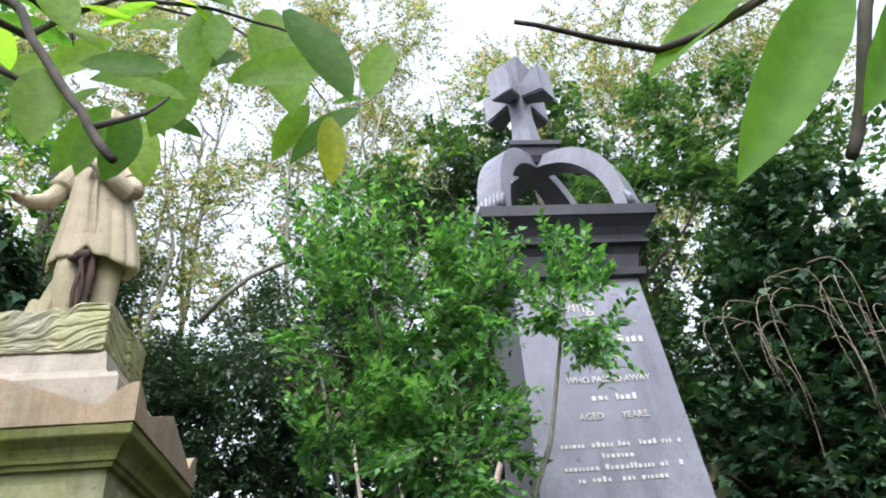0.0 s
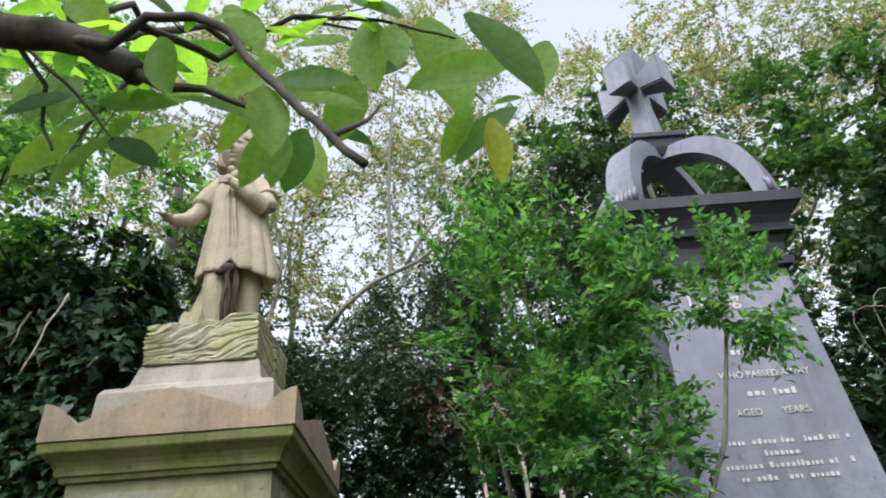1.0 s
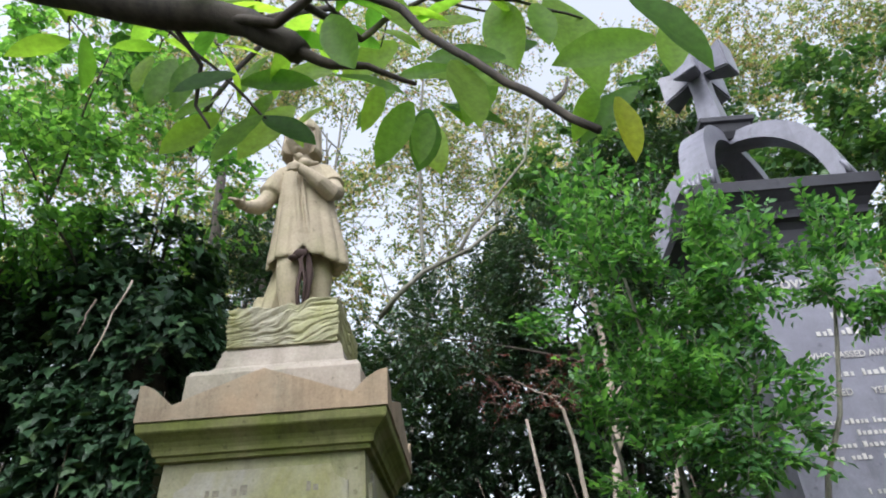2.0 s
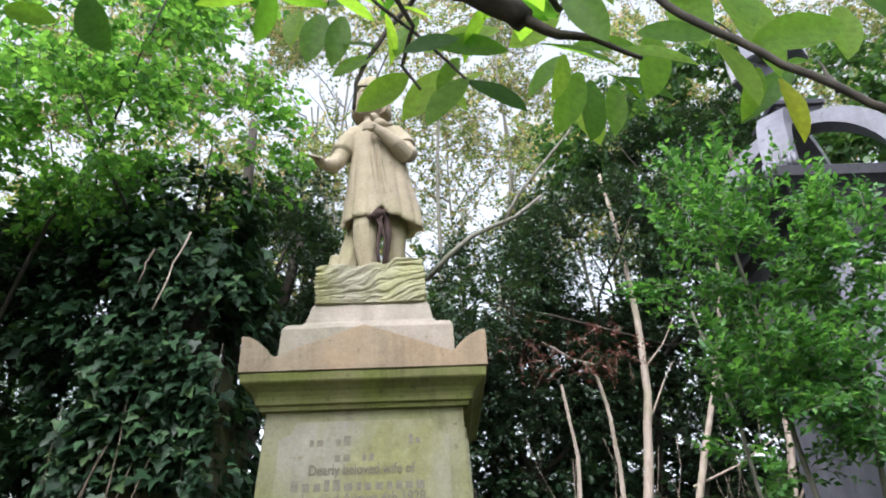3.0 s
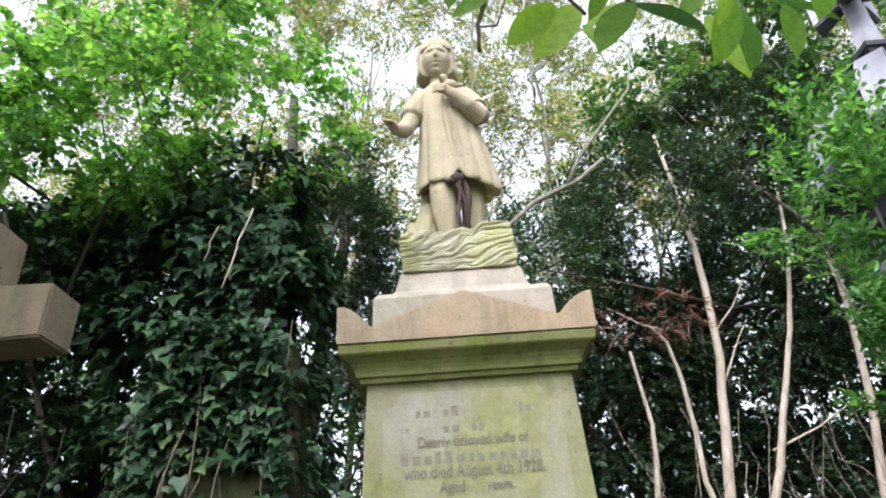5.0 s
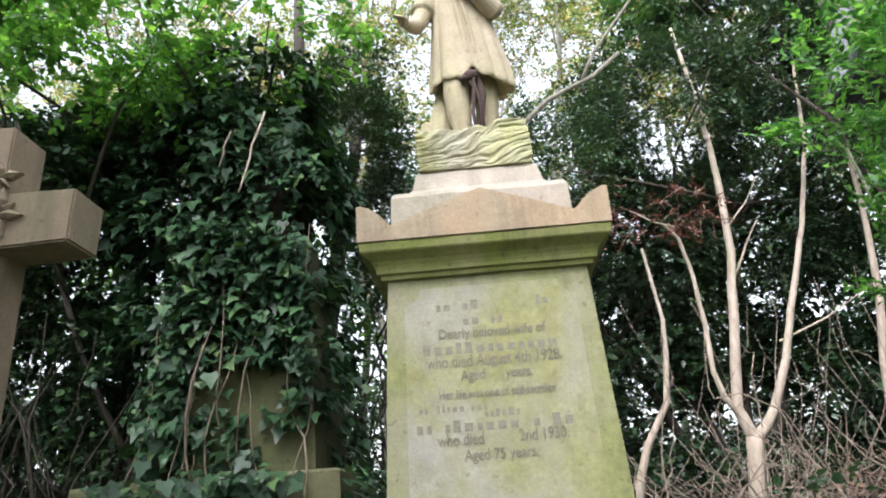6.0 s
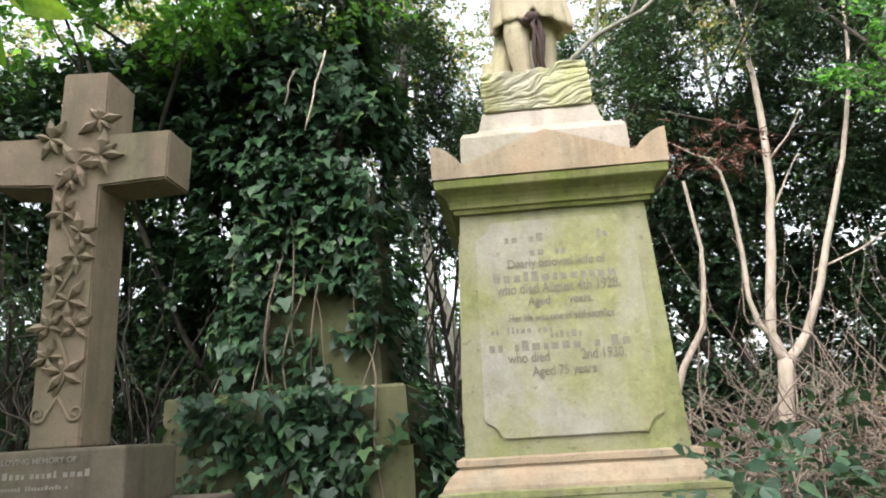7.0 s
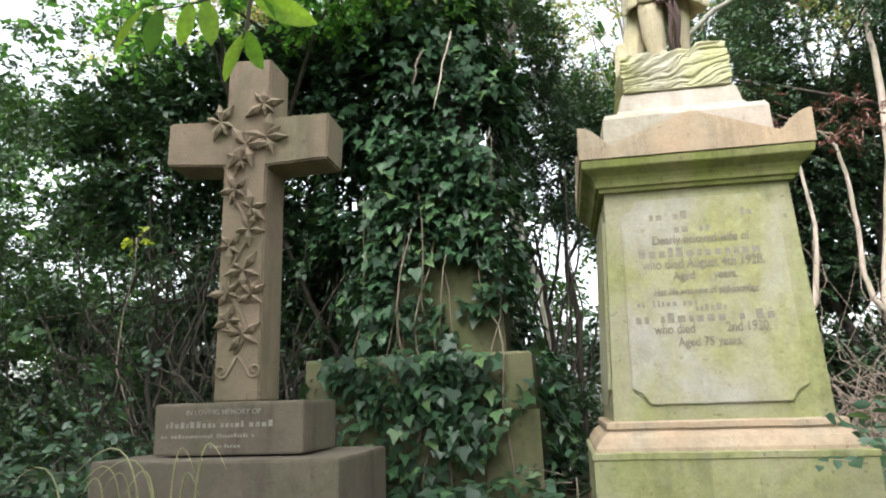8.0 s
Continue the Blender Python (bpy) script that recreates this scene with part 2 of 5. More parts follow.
def stack_bm(cx, cy, profile, wear=0.0, cuts=0):
    """A square stack: rings of (z, half width), closed top and bottom."""
    bm = bmesh.new()
    rings = []
    for z, h in profile:
        side = []
        n = cuts + 1
        corners = [(-h, -h), (h, -h), (h, h), (-h, h)]
        for k in range(4):
            a, b = corners[k], corners[(k + 1) % 4]
            for j in range(n):
                u = j / n
                x, y = a[0] + (b[0] - a[0]) * u, a[1] + (b[1] - a[1]) * u
                q = Vector((cx + x, cy + y, z))
                if wear:
                    q += noise.noise_vector(q * 9) * wear
                side.append(bm.verts.new(q))
        rings.append(side)
    for a, b in zip(rings, rings[1:]):
        for k in range(len(a)):
            k2 = (k + 1) % len(a)
            bm.faces.new((a[k], a[k2], b[k2], b[k]))
    bm.faces.new(rings[-1])
    bm.faces.new(list(reversed(rings[0])))
    return bm


def prism_bm(outline, y0, y1):
    """An outline of (x, z) pushed from y0 back to y1."""
    bm = bmesh.new()
    a = [bm.verts.new((x, y0, z)) for x, z in outline]
    b = [bm.verts.new((x, y1, z)) for x, z in outline]
    bm.faces.new(a)
    bm.faces.new(list(reversed(b)))
    for k in range(len(a)):
        k2 = (k + 1) % len(a)
        bm.faces.new((a[k], b[k], b[k2], a[k2]))
    return bm


LEAF = {
    "small": (np.array([(0, 0, 0), (0.45, 0.5, 0.1), (0.45, -0.5, 0.1), (1, 0, -0.1), (0.45, 0, 0)]),
              [(0, 2, 4), (2, 3, 4), (3, 1, 4), (1, 0, 4)]),
    "oval": (np.array([(0, 0, 0), (0.25, 0.4, 0.07), (0.62, 0.44, 0.04), (1, 0, -0.14), (0.62, -0.44, 0.04), (0.25, -0.4, 0.07), (0.28, 0, 0), (0.62, 0, -0.03)]),
             [(0, 5, 6), (6, 5, 4), (6, 4, 7), (7, 4, 3), (7, 3, 2), (7, 2, 6), (6, 2, 1), (6, 1, 0)]),
    "ivy": (np.array([(0, 0, 0), (-0.12, 0.3, 0.03), (0.22, 0.5, 0.02), (0.42, 0.27, 0.05), (1, 0, -0.12), (0.42, -0.27, 0.05), (0.22, -0.5, 0.02), (-0.12, -0.3, 0.03), (0.35, 0, 0.0)]),
            [(0, 8, 1), (1, 8, 2), (2, 8, 3), (3, 8, 4), (4, 8, 5), (5, 8, 6), (6, 8, 7), (7, 8, 0)]),
}


def unit(a):
    return a / np.maximum(np.linalg.norm(a, axis=1, keepdims=True), 1e-9)


def leaf_mesh(name, P, D, N, L, W, kind="small"):
    """One mesh of many leaves: bases P, directions D, face normals N, lengths L and widths W."""
    T, F = LEAF[kind]
    D = unit(D)
    S = unit(np.cross(N, D))
    N = np.cross(D, S)
    n, k, f = len(P), len(T), len(F)
    co = (P[:, None] + D[:, None] * (T[None, :, 0:1] * L[:, None, None])
          + S[:, None] * (T[None, :, 1:2] * W[:, None, None]) + N[:, None] * (T[None, :, 2:3] * L[:, None, None]))
    idx = (np.array(F)[None] + (np.arange(n) * k)[:, None, None]).reshape(-1)
    me = bpy.data.meshes.new(name)
    me.vertices.add(n * k)
    me.vertices.foreach_set("co", co.reshape(-1).astype(np.float32))
    me.loops.add(len(idx))
    me.loops.foreach_set("vertex_index", idx.astype(np.int32))
    me.polygons.add(n * f)
    me.polygons.foreach_set("loop_start", (np.arange(n * f) * 3).astype(np.int32))
    me.update(calc_edges=True)
    me.polygons.foreach_set("use_smooth", np.ones(n * f, dtype=bool))
    return me


def sprays(rng, starts, ways, length, leaves, leaf_len, ratio, flat=0.6, droop=0.25, splay=0.9, pair=False):
    """Leaves set along twigs. Returns the leaf arrays and the twig paths."""
    n = len(starts)
    ln = length * rng.uniform(0.6, 1.3, n)
    ways = unit(ways)
    u = (np.arange(leaves) + 0.6) / leaves
    sag = np.zeros((n, leaves, 3))
    sag[:, :, 2] = -droop * (u ** 2)[None] * ln[:, None]
    P = starts[:, None] + ways[:, None] * (u[None, :, None] * ln[:, None, None]) + sag
    up = unit(np.array([0, 0, 1.0]) + rng.normal(0, 0.35, (n, 3)))
    side = unit(np.cross(ways, up))
    sign = np.where(np.arange(leaves) % 2 == 0, 1.0, -1.0)
    D = ways[:, None] * 0.7 + side[:, None] * (sign[None, :, None] * splay) + rng.normal(0, 0.28, (n, leaves, 3))
    D[:, :, 2] -= droop * 0.8
    N = up[:, None] + rng.normal(0, 1 - flat, (n, leaves, 3))
    L = leaf_len * rng.uniform(0.65, 1.25, (n, leaves)) * (1 - 0.25 * u[None])
    W = L * ratio * rng.uniform(0.85, 1.15, (n, leaves))
    ends = P[:, -1]
    mids = P[:, leaves // 2]
    return (P.reshape(-1, 3), D.reshape(-1, 3), N.reshape(-1, 3), L.reshape(-1), W.reshape(-1)), (starts, mids, ends)


def twig_mesh(name, twigs, r=0.003):
    """Thin three-sided twigs from start over mid to end."""
    A, B, C = twigs
    n = len(A)
    d = unit(C - A)
    s = unit(np.cross(d, np.array([0.3, 0.2, 1.0])))
    t = np.cross(d, s)
    ring = [s, -0.5 * s + 0.87 * t, -0.5 * s - 0.87 * t]
    co = np.stack([A + q * r for q in ring] + [B + q * r * 0.7 for q in ring] + [C], axis=1)
    F = []
    for k in range(3):
        k2 = (k + 1) % 3
        F += [(k, k2, 3 + k2), (k, 3 + k2, 3 + k), (3 + k, 3 + k2, 6)]
    idx = (np.array(F)[None] + (np.arange(n) * 7)[:, None, None]).reshape(-1)
    me = bpy.data.meshes.new(name)
    me.vertices.add(n * 7)
    me.vertices.foreach_set("co", co.reshape(-1).astype(np.float32))
    me.loops.add(len(idx))
    me.loops.foreach_set("vertex_index", idx.astype(np.int32))
    me.polygons.add(n * 9)
    me.polygons.foreach_set("loop_start", (np.arange(n * 9) * 3).astype(np.int32))
    me.update(calc_edges=True)
    return me


def blob_points(rng, blobs, n, hollow=0.35, gap=0.0, gap_scale=1.6):
    """Points spread through ellipsoids (x, y, z, rx, ry, rz), fewer in the middle, with uneven gaps."""
    vol = np.array([b[3] * b[4] * b[5] for b in blobs])
    out_p, out_c = [], []
    pick = rng.choice(len(blobs), n * 3, p=vol / vol.sum())
    for k in pick:
        x, y, z, rx, ry, rz = blobs[k]
        q = rng.normal(0, 1, 3)
        q /= np.linalg.norm(q)
        q *= (hollow + (1 - hollow) * rng.random()) ** 0.6
        p = np.array((x + q[0] * rx, y + q[1] * ry, z + q[2] * rz))
        if gap and noise.noise(Vector(p) * gap_scale) < gap - 0.5 + 0.25 * rng.random():
            continue
        out_p.append(p)
        out_c.append((x, y, z))
        if len(out_p) == n:
            break
    return np.array(out_p), np.array(out_c)


def wander(a, b, steps, amount, seed):
    """A crooked way from a to b."""
    a, b = Vector(a), Vector(b)
    pts = []
    for i in range(steps + 1):
        u = i / steps
        p = a.lerp(b, u)
        w = noise.noise_vector(Vector((seed * 7.3, u * 3.1, seed * 1.7))) * amount * math.sin(math.pi * min(1, u + 0.12))
        pts.append(p + w)
    return pts


def limb_mesh(name, ways):
    """Tapered limbs, each (points, first radius, last radius)."""
    h = Heap()
    for pts, r0, r1 in ways:
        m = len(pts) - 1
        h.tube(pts, [r0 + (r1 - r0) * i / m for i in range(m + 1)], 7)
    return h.mesh(name)


def foliage(owner, rng, blobs, n, spray_len, leaves, leaf_len, ratio, material, bark, kind="small", gap=0.0, outward=0.8, name="crown", droop=0.25, flat=0.6, gap_scale=1.6, twig_r=0.003):
    p, c = blob_points(rng, blobs, n, gap=gap, gap_scale=gap_scale)
    ways = unit(p - c) * outward + rng.normal(0, 0.5, p.shape) + np.array([0, 0, 0.15])
    lv, tw = sprays(rng, p, ways, spray_len, leaves, leaf_len, ratio, flat, droop)
    part(name, leaf_mesh(name, *lv, kind), material, owner)
    tagged(part("twigwork", twig_mesh("twigwork", tw, twig_r), bark, owner), kind="stuff")


def tree(name, label, category, base, trunk_ways, blobs, seed, leaf, bark, group="", **kw):
    """A tree or shrub: limbs from the ground, and a crown of sprays of leaves."""
    rng = np.random.default_rng(seed)
    t = thing(name, base, label, category, group)
    for way in trunk_ways:
        part("trunk", limb_mesh("trunk", [way]), bark, t)
    limbs = []
    for i, b in enumerate(blobs):
        src = trunk_ways[i % len(trunk_ways)]
        a = src[0][max(1, int(len(src[0]) * 0.6))]
        limbs.append((wander(a, b[:3], 7, 0.18, seed + i), src[2] * 0.8 + 0.006, 0.005))
    for way in limbs:
        part("limb", limb_mesh("limb", [way]), bark, t)
    foliage(t, rng, blobs, material=leaf, bark=bark, **kw)
    return t

# ---- ground ----


def ground_z(x, y):
    """Height of the ground: the path lies low, the graves stand on a bank that climbs into the wood."""
    t = min(1.0, max(0.0, (y + 1.9) / 1.5))
    t = t * t * (3 - 2 * t)
    z = 0.82 * t + 0.05 * max(0.0, y - 0.5)
    if y > 8:
        z -= 0.05 * (y - 8)
    near = max(0.0, 1 - (abs(x) + abs(y)) / 40)
    return z + near * 0.07 * noise.noise(Vector((x * 0.9, y * 0.9, 0.3)))


def build_ground():
    ax = np.concatenate([-np.geomspace(400, 7, 14), np.linspace(-6, 6, 61), np.geomspace(7, 400, 14)])
    ay = np.concatenate([-np.geomspace(400, 7, 14), np.linspace(-6, 8, 71), np.geomspace(9, 400, 14)])
    vs = [(x, y, ground_z(x, y)) for y in ay for x in ax]
    n = len(ax)
    fs = [(j * n + i, j * n + i + 1, (j + 1) * n + i + 1, (j + 1) * n + i) for j in range(len(ay) - 1) for i in range(n - 1)]
    me = bpy.data.meshes.new("ground")
    me.from_pydata(vs, [], fs)
    me.polygons.foreach_set("use_smooth", [True] * len(fs))
    me.materials.append(M_GROUND)
    tagged(new("ground", me), "dark woodland soil bank strewn with dead leaves", "ground", kind="structure")


build_ground()

# ---- the sandstone monument with the statue ----
CY = 0.45


def text_on(parent, body, x, z, y, size, material, align="CENTER", lean=0.0, depth=0.001, squeeze=1.0):
    cu = bpy.data.curves.new("inscription", "FONT")
    cu.body, cu.size, cu.align_x, cu.extrude, cu.offset = body, size, align, depth, size * 0.014
    cu.materials.append(material)
    ob = new("inscription", cu)
    ob.parent = parent
    ob.matrix_parent_inverse = Matrix.Translation(parent.location).inverted() if parent.type == "EMPTY" else Matrix.Identity(4)
    ob.matrix_basis = pose(x, y, z, 90 - lean) @ Matrix.Diagonal((squeeze, 1, 1, 1))
    return ob


def bars_on(parent, x0, x1, z, y, height, material, seed, slope=0.0, zy=0.04):
    """A worn line of lettering that cannot be read: plain bars."""
    r = random.Random(seed)
    h = Heap()
    x = x0
    while x < x1:
        w = height * r.uniform(0.35, 0.75)
        if r.random() < 0.85:
            strokes = [(x, x + w * 0.82, z, z + height * r.choice((0.55, 0.6, 0.6, 0.85)))]
            for a, b, lo, hi in strokes:
                yl, yh = y + zy * (lo - z), y + zy * (hi - z)
                h.add([(a, yl, lo), (b, yl, lo), (b, yh, hi), (a, yh, hi), (a, yl + 0.004, lo), (b, yl + 0.004, lo), (b, yh + 0.004, hi), (a, yh + 0.004, hi)],
                      [(0, 1, 2, 3), (0, 4, 5, 1), (1, 5, 6, 2), (2, 6, 7, 3), (3, 7, 4, 0)])
        x += w + height * 0.18
    if h.n:
        tagged(part("worn_lettering", h.mesh("worn_lettering", False), material, parent), kind="stuff")


def girl_monument():
    t = thing("statue_monument", (0, CY, 0.75), "mossy buff sandstone grave monument with inscribed tapering die and gabled cap", "monument")
    part("plinth", stack_bm(0, CY, [(0.60, 0.485), (1.168, 0.482), (1.172, 0.487), (1.192, 0.487), (1.197, 0.478)], 0.003, 12), M_DIE, t)
    part("plinth_moulding", stack_bm(0, CY, [(1.195, 0.472), (1.21, 0.470), (1.245, 0.448), (1.262, 0.428), (1.268, 0.416), (1.275, 0.416), (1.278, 0.426), (1.298, 0.424), (1.304, 0.412)], 0.002, 12), M_CAP, t)
    part("die", stack_bm(0, CY, [(1.304, 0.394), (1.6, 0.383), (1.9, 0.370), (2.225, 0.357)], 0.0015, 14), M_DIE, t)
    # raised front panel with hollowed corners
    pts = []
    z0, z1, r = 1.362, 2.175, 0.062

    def half(z):
        return 0.316 - (z - z0) * 0.018

    for k in range(9):
        a = math.radians(90 * k / 8)
        pts.append((half(z0) - r * math.cos(a), z0 + r * math.sin(a)))
    right = pts
    top = []
    for k in range(9):
        a = math.radians(90 * k / 8)
        top.append((half(z1) - r * math.sin(a), z1 - r * math.cos(a)))
    side = right + top
    outline = side + [(-x, z) for x, z in reversed(side)]

    def front_y(z):
        return CY - 0.394 + (z - 1.304) * 0.0402

    for turn, nm in ((0, "front_panel"), (90, "side_panel"), (-90, "side_panel"), (180, "back_panel")):
        bm = bmesh.new()
        a = [bm.verts.new((x, front_y(z) - 0.012, z)) for x, z in outline]
        b = [bm.verts.new((x, front_y(z) + 0.02, z)) for x, z in outline]
        bm.faces.new(a)
        for k in range(len(a)):
            k2 = (k + 1) % len(a)
            bm.faces.new((a[k], b[k], b[k2], a[k2]))
        bmesh.ops.bevel(bm, geom=[e for e in bm.edges if all(v in a for v in e.verts)], offset=0.004, segments=2, affect="EDGES")
        bmesh.ops.transform(bm, matrix=Matrix.Translation((0, CY, 0)) @ Matrix.Rotation(radians(turn), 4, "Z") @ Matrix.Translation((0, -CY, 0)), verts=bm.verts)
        part(nm, bm, M_PANEL, t)
    part("cornice", stack_bm(0, CY, [(2.215, 0.350), (2.217, 0.378), (2.232, 0.380), (2.236, 0.392), (2.250, 0.394), (2.262, 0.398), (2.278, 0.408), (2.292, 0.424), (2.302, 0.440), (2.308, 0.444), (2.334, 0.447), (2.343, 0.441)], 0.0015, 14), M_CORNICE, t)
    # gabled cap with four ears
    n = 73
    u = np.linspace(-0.452, 0.452, n)

    def gable(v):
        return 2.398 + 0.118 * max(0.0, 1 - abs(v) / 0.325)

    def ear(v):
        s = (abs(v) - 0.335) / 0.117
        return 2.398 if s <= 0 else 2.398 + 0.082 * math.sin(min(1, s) * math.pi / 2) ** 0.8

    vs, fs = [], []
    for y in u:
        for x in u:
            z = max(gable(x), gable(y), min(ear(x), ear(y)))
            q = Vector((x, y + CY, z))
            vs.append(q + noise.noise_vector(q * 14) * 0.0025)
    m0 = len(vs)
    edge = [i for i in range(n)] + [j * n + n - 1 for j in range(1, n)] + [(n - 1) * n + i for i in range(n - 2, -1, -1)] + [j * n for j in range(n - 2, 0, -1)]
    for i in edge:
        vs.append((vs[i][0], vs[i][1], 2.342))
    for j in range(n - 1):
        for i in range(n - 1):
            fs.append((j * n + i, j * n + i + 1, (j + 1) * n + i + 1, (j + 1) * n + i))
    for k in range(len(edge)):
        k2 = (k + 1) % len(edge)
        fs.append((edge[k2], edge[k], m0 + k, m0 + k2))
    fs.append(tuple(m0 + k for k in range(len(edge))))
    me = bpy.data.meshes.new("cap")
    me.from_pydata(vs, [], fs)
    part("cap", me, M_CAP, t)
    part("lower_step", stack_bm(0, CY, [(2.40, 0.340), (2.556, 0.335), (2.578, 0.322), (2.588, 0.287)], 0.005, 14), M_STEP, t)
    part("upper_step", stack_bm(0, CY, [(2.575, 0.276), (2.60, 0.272), (2.618, 0.258), (2.65, 0.250), (2.69, 0.240), (2.712, 0.226)], 0.004, 14), M_STEP, t)
    # carved rock: two slabs of thin twisted beds with a cleft between
    bm = bmesh.new()
    bmesh.ops.create_cube(bm, size=1)
    bmesh.ops.subdivide_edges(bm, edges=bm.edges[:], cuts=76, use_grid_fill=True)
    for v in bm.verts:
        x, y, z = v.co
        warp = noise.noise(Vector((x * 2.0, y * 2.0, z * 1.3)))
        s = z * 0.20 - 0.13 * x + 0.08 * y + 0.045 * warp + 0.02 * noise.noise(Vector((x * 7, y * 7, z * 2 + 3)))
        fade = 0.5 + 0.5 * noise.noise(Vector((x * 4.0, y * 4.0, z * 3 + 9)))
        bed = noise.noise(Vector((x * 2.4 + 3, y * 2.4, s * 52)))
        coarse = max(0.0, 1 - abs(bed) * 4.5) * (0.3 + fade)
        fine = max(0.0, 1 - abs(noise.noise(Vector((x * 4 + 8, y * 4, s * 120)))) * 4)
        k = 1 - 0.045 * coarse - 0.016 * fine + 0.05 * noise.noise(Vector((x * 3, y * 3, z * 2 + 5)))
        hgt = 0.178 + 0.022 * noise.noise(Vector((x * 4, y * 4, 2))) + 0.032 / (1 + math.exp(-(x - 0.06) * 40))
        dip = 0.045 * math.exp(-((x - 0.03 + 0.2 * y) * 15) ** 2) * (z > 0.3)
        if z > 0.35:
            k += 0.02 * noise.noise(Vector((x * 9, y * 9, 7)))
        v.co = Vector((x * 0.462 * k, CY - 0.005 + y * 0.49 * k, 2.706 + (z + 0.5) * hgt - dip))
    bm.normal_update()
    for q in bm.faces:
        q.smooth = True
    part("rock_base", bm, M_ROCK, t)

    fp = bpy.data.objects["front_panel"]

    def ty(z):
        return front_y(z) - 0.0135

    lean = -math.degrees(math.atan(0.0402))
    text_on(fp, "Dearly beloved wife of", -0.005, 1.985, ty(1.985), 0.050, M_LEAD, lean=lean, squeeze=0.8)
    text_on(fp, "who died August 4th 1928.", -0.005, 1.885, ty(1.885), 0.056, M_LEAD, lean=lean, squeeze=0.75)
    text_on(fp, "Aged      years.", 0.0, 1.838, ty(1.838), 0.050, M_LEAD, lean=lean, squeeze=0.8)
    text_on(fp, "Her life was one of self-sacrifice", -0.005, 1.779, ty(1.779), 0.042, M_LEAD, lean=lean, squeeze=0.72)
    text_on(fp, "who died          2nd 1930.", 0.0, 1.628, ty(1.628), 0.054, M_LEAD, lean=lean, squeeze=0.75)
    text_on(fp, "Aged 75 years.", -0.01, 1.578, ty(1.578), 0.050, M_LEAD, lean=lean, squeeze=0.8)
    bars_on(fp, -0.19, -0.06, 2.085, ty(2.085), 0.040, M_WORN, 3)
    bars_on(fp, 0.16, 0.215, 2.085, ty(2.085), 0.038, M_WORN, 4)
    bars_on(fp, -0.10, 0.03, 2.030, ty(2.030), 0.040, M_WORN, 5)
    bars_on(fp, -0.245, 0.245, 1.930, ty(1.930), 0.046, M_WORN, 6)
    bars_on(fp, -0.27, -0.04, 1.735, ty(1.735), 0.030, M_WORN, 7)
    bars_on(fp, -0.07, 0.06, 1.712, ty(1.705), 0.030, M_WORN, 8)
    bars_on(fp, -0.28, 0.27, 1.670, ty(1.670), 0.046, M_WORN, 9)


girl_monument()


def head(h, c, r):
    """An oval head with eye hollows, brow, nose, lips and a small chin."""
    vs, fs, rings, seg = [], [], 54, 64
    bumps = ((0, 0.030, 0.050, 0.010, -0.006), (-0.030, 0.014, 0.017, 0.010, 0.020), (0.030, 0.014, 0.017, 0.010, 0.020),
             (-0.030, 0.012, 0.010, 0.006, -0.007), (0.030, 0.012, 0.010, 0.006, -0.007),
             (0, -0.006, 0.008, 0.020, -0.012), (0, -0.022, 0.012, 0.009, -0.016), (0, -0.046, 0.020, 0.005, -0.008),
             (0, -0.054, 0.024, 0.003, 0.008), (0, -0.061, 0.016, 0.005, -0.007), (0, -0.073, 0.022, 0.005, 0.005),
             (0, -0.092, 0.020, 0.012, -0.010), (-0.045, -0.030, 0.022, 0.025, -0.006), (0.045, -0.030, 0.022, 0.025, -0.006))
    for i in range(rings + 1):
        a = math.pi * i / rings
        for k in range(seg):
            b = 2 * math.pi * k / seg
            q = Vector((math.sin(a) * math.cos(b), math.sin(a) * math.sin(b), math.cos(a)))
            taper = 1 - 0.26 * max(0.0, -q.z - 0.15)
            w = Vector((q.x * r.x * taper, q.y * r.y * (1 - 0.10 * max(0.0, -q.z)), q.z * r.z))
            if q.y < 0:
                x, z = w.x, w.z
                for bx, bz, wx, wz, push in bumps:
                    w.y += push * math.exp(-((x - bx) / wx) ** 2 - ((z - bz) / wz) ** 2)
            vs.append(c + w)
    for i in range(rings):
        for k in range(seg):
            k2 = (k + 1) % seg
            fs.append((i * seg + k, i * seg + k2, (i + 1) * seg + k2, (i + 1) * seg + k))
    h.add(vs, fs)


def bobbed_hair(h, c):
    """Straight bobbed hair with a fringe: a ribbed bell that stays behind the face."""
    seg, vs, fs = 96, [], []
    levels = [0.150, 0.146, 0.135, 0.118, 0.095, 0.070, 0.045, 0.028, 0.022, 0.016, -0.01, -0.04, -0.07, -0.105, -0.122]
    for i, z in enumerate(levels):
        dome = math.sqrt(max(0.0, 1 - (max(z - 0.03, 0) / 0.121) ** 2))
        base = 0.098 * dome + (0.008 * max(0.0, -z) / 0.1 if z < 0 else 0)
        if i == len(levels) - 1:
            base *= 0.88
        for k in range(seg):
            a = 2 * math.pi * k / seg
            front = -math.sin(a)
            rib = 1 + 0.022 * math.sin(k * 2 * math.pi / 4.6 + 2 * math.sin(a * 3)) * (0.4 + 0.6 * dome)
            rad = base * rib
            if z < 0.024 and front > 0.62:
                rad *= 0.62
            elif z < 0.05 and front > 0.62:
                rad *= 1.03
            vs.append(c + Vector((rad * math.cos(a), rad * 1.02 * math.sin(a) + 0.012, z)))
    for i in range(len(levels) - 1):
        for k in range(seg):
            k2 = (k + 1) % seg
            fs.append((i * seg + k, (i + 1) * seg + k, (i + 1) * seg + k2, i * seg + k2))
    n = len(levels)
    fs.append(tuple(range(seg)))
    fs.append(tuple(reversed(range((n - 1) * seg, n * seg))))
    h.add(vs, fs)


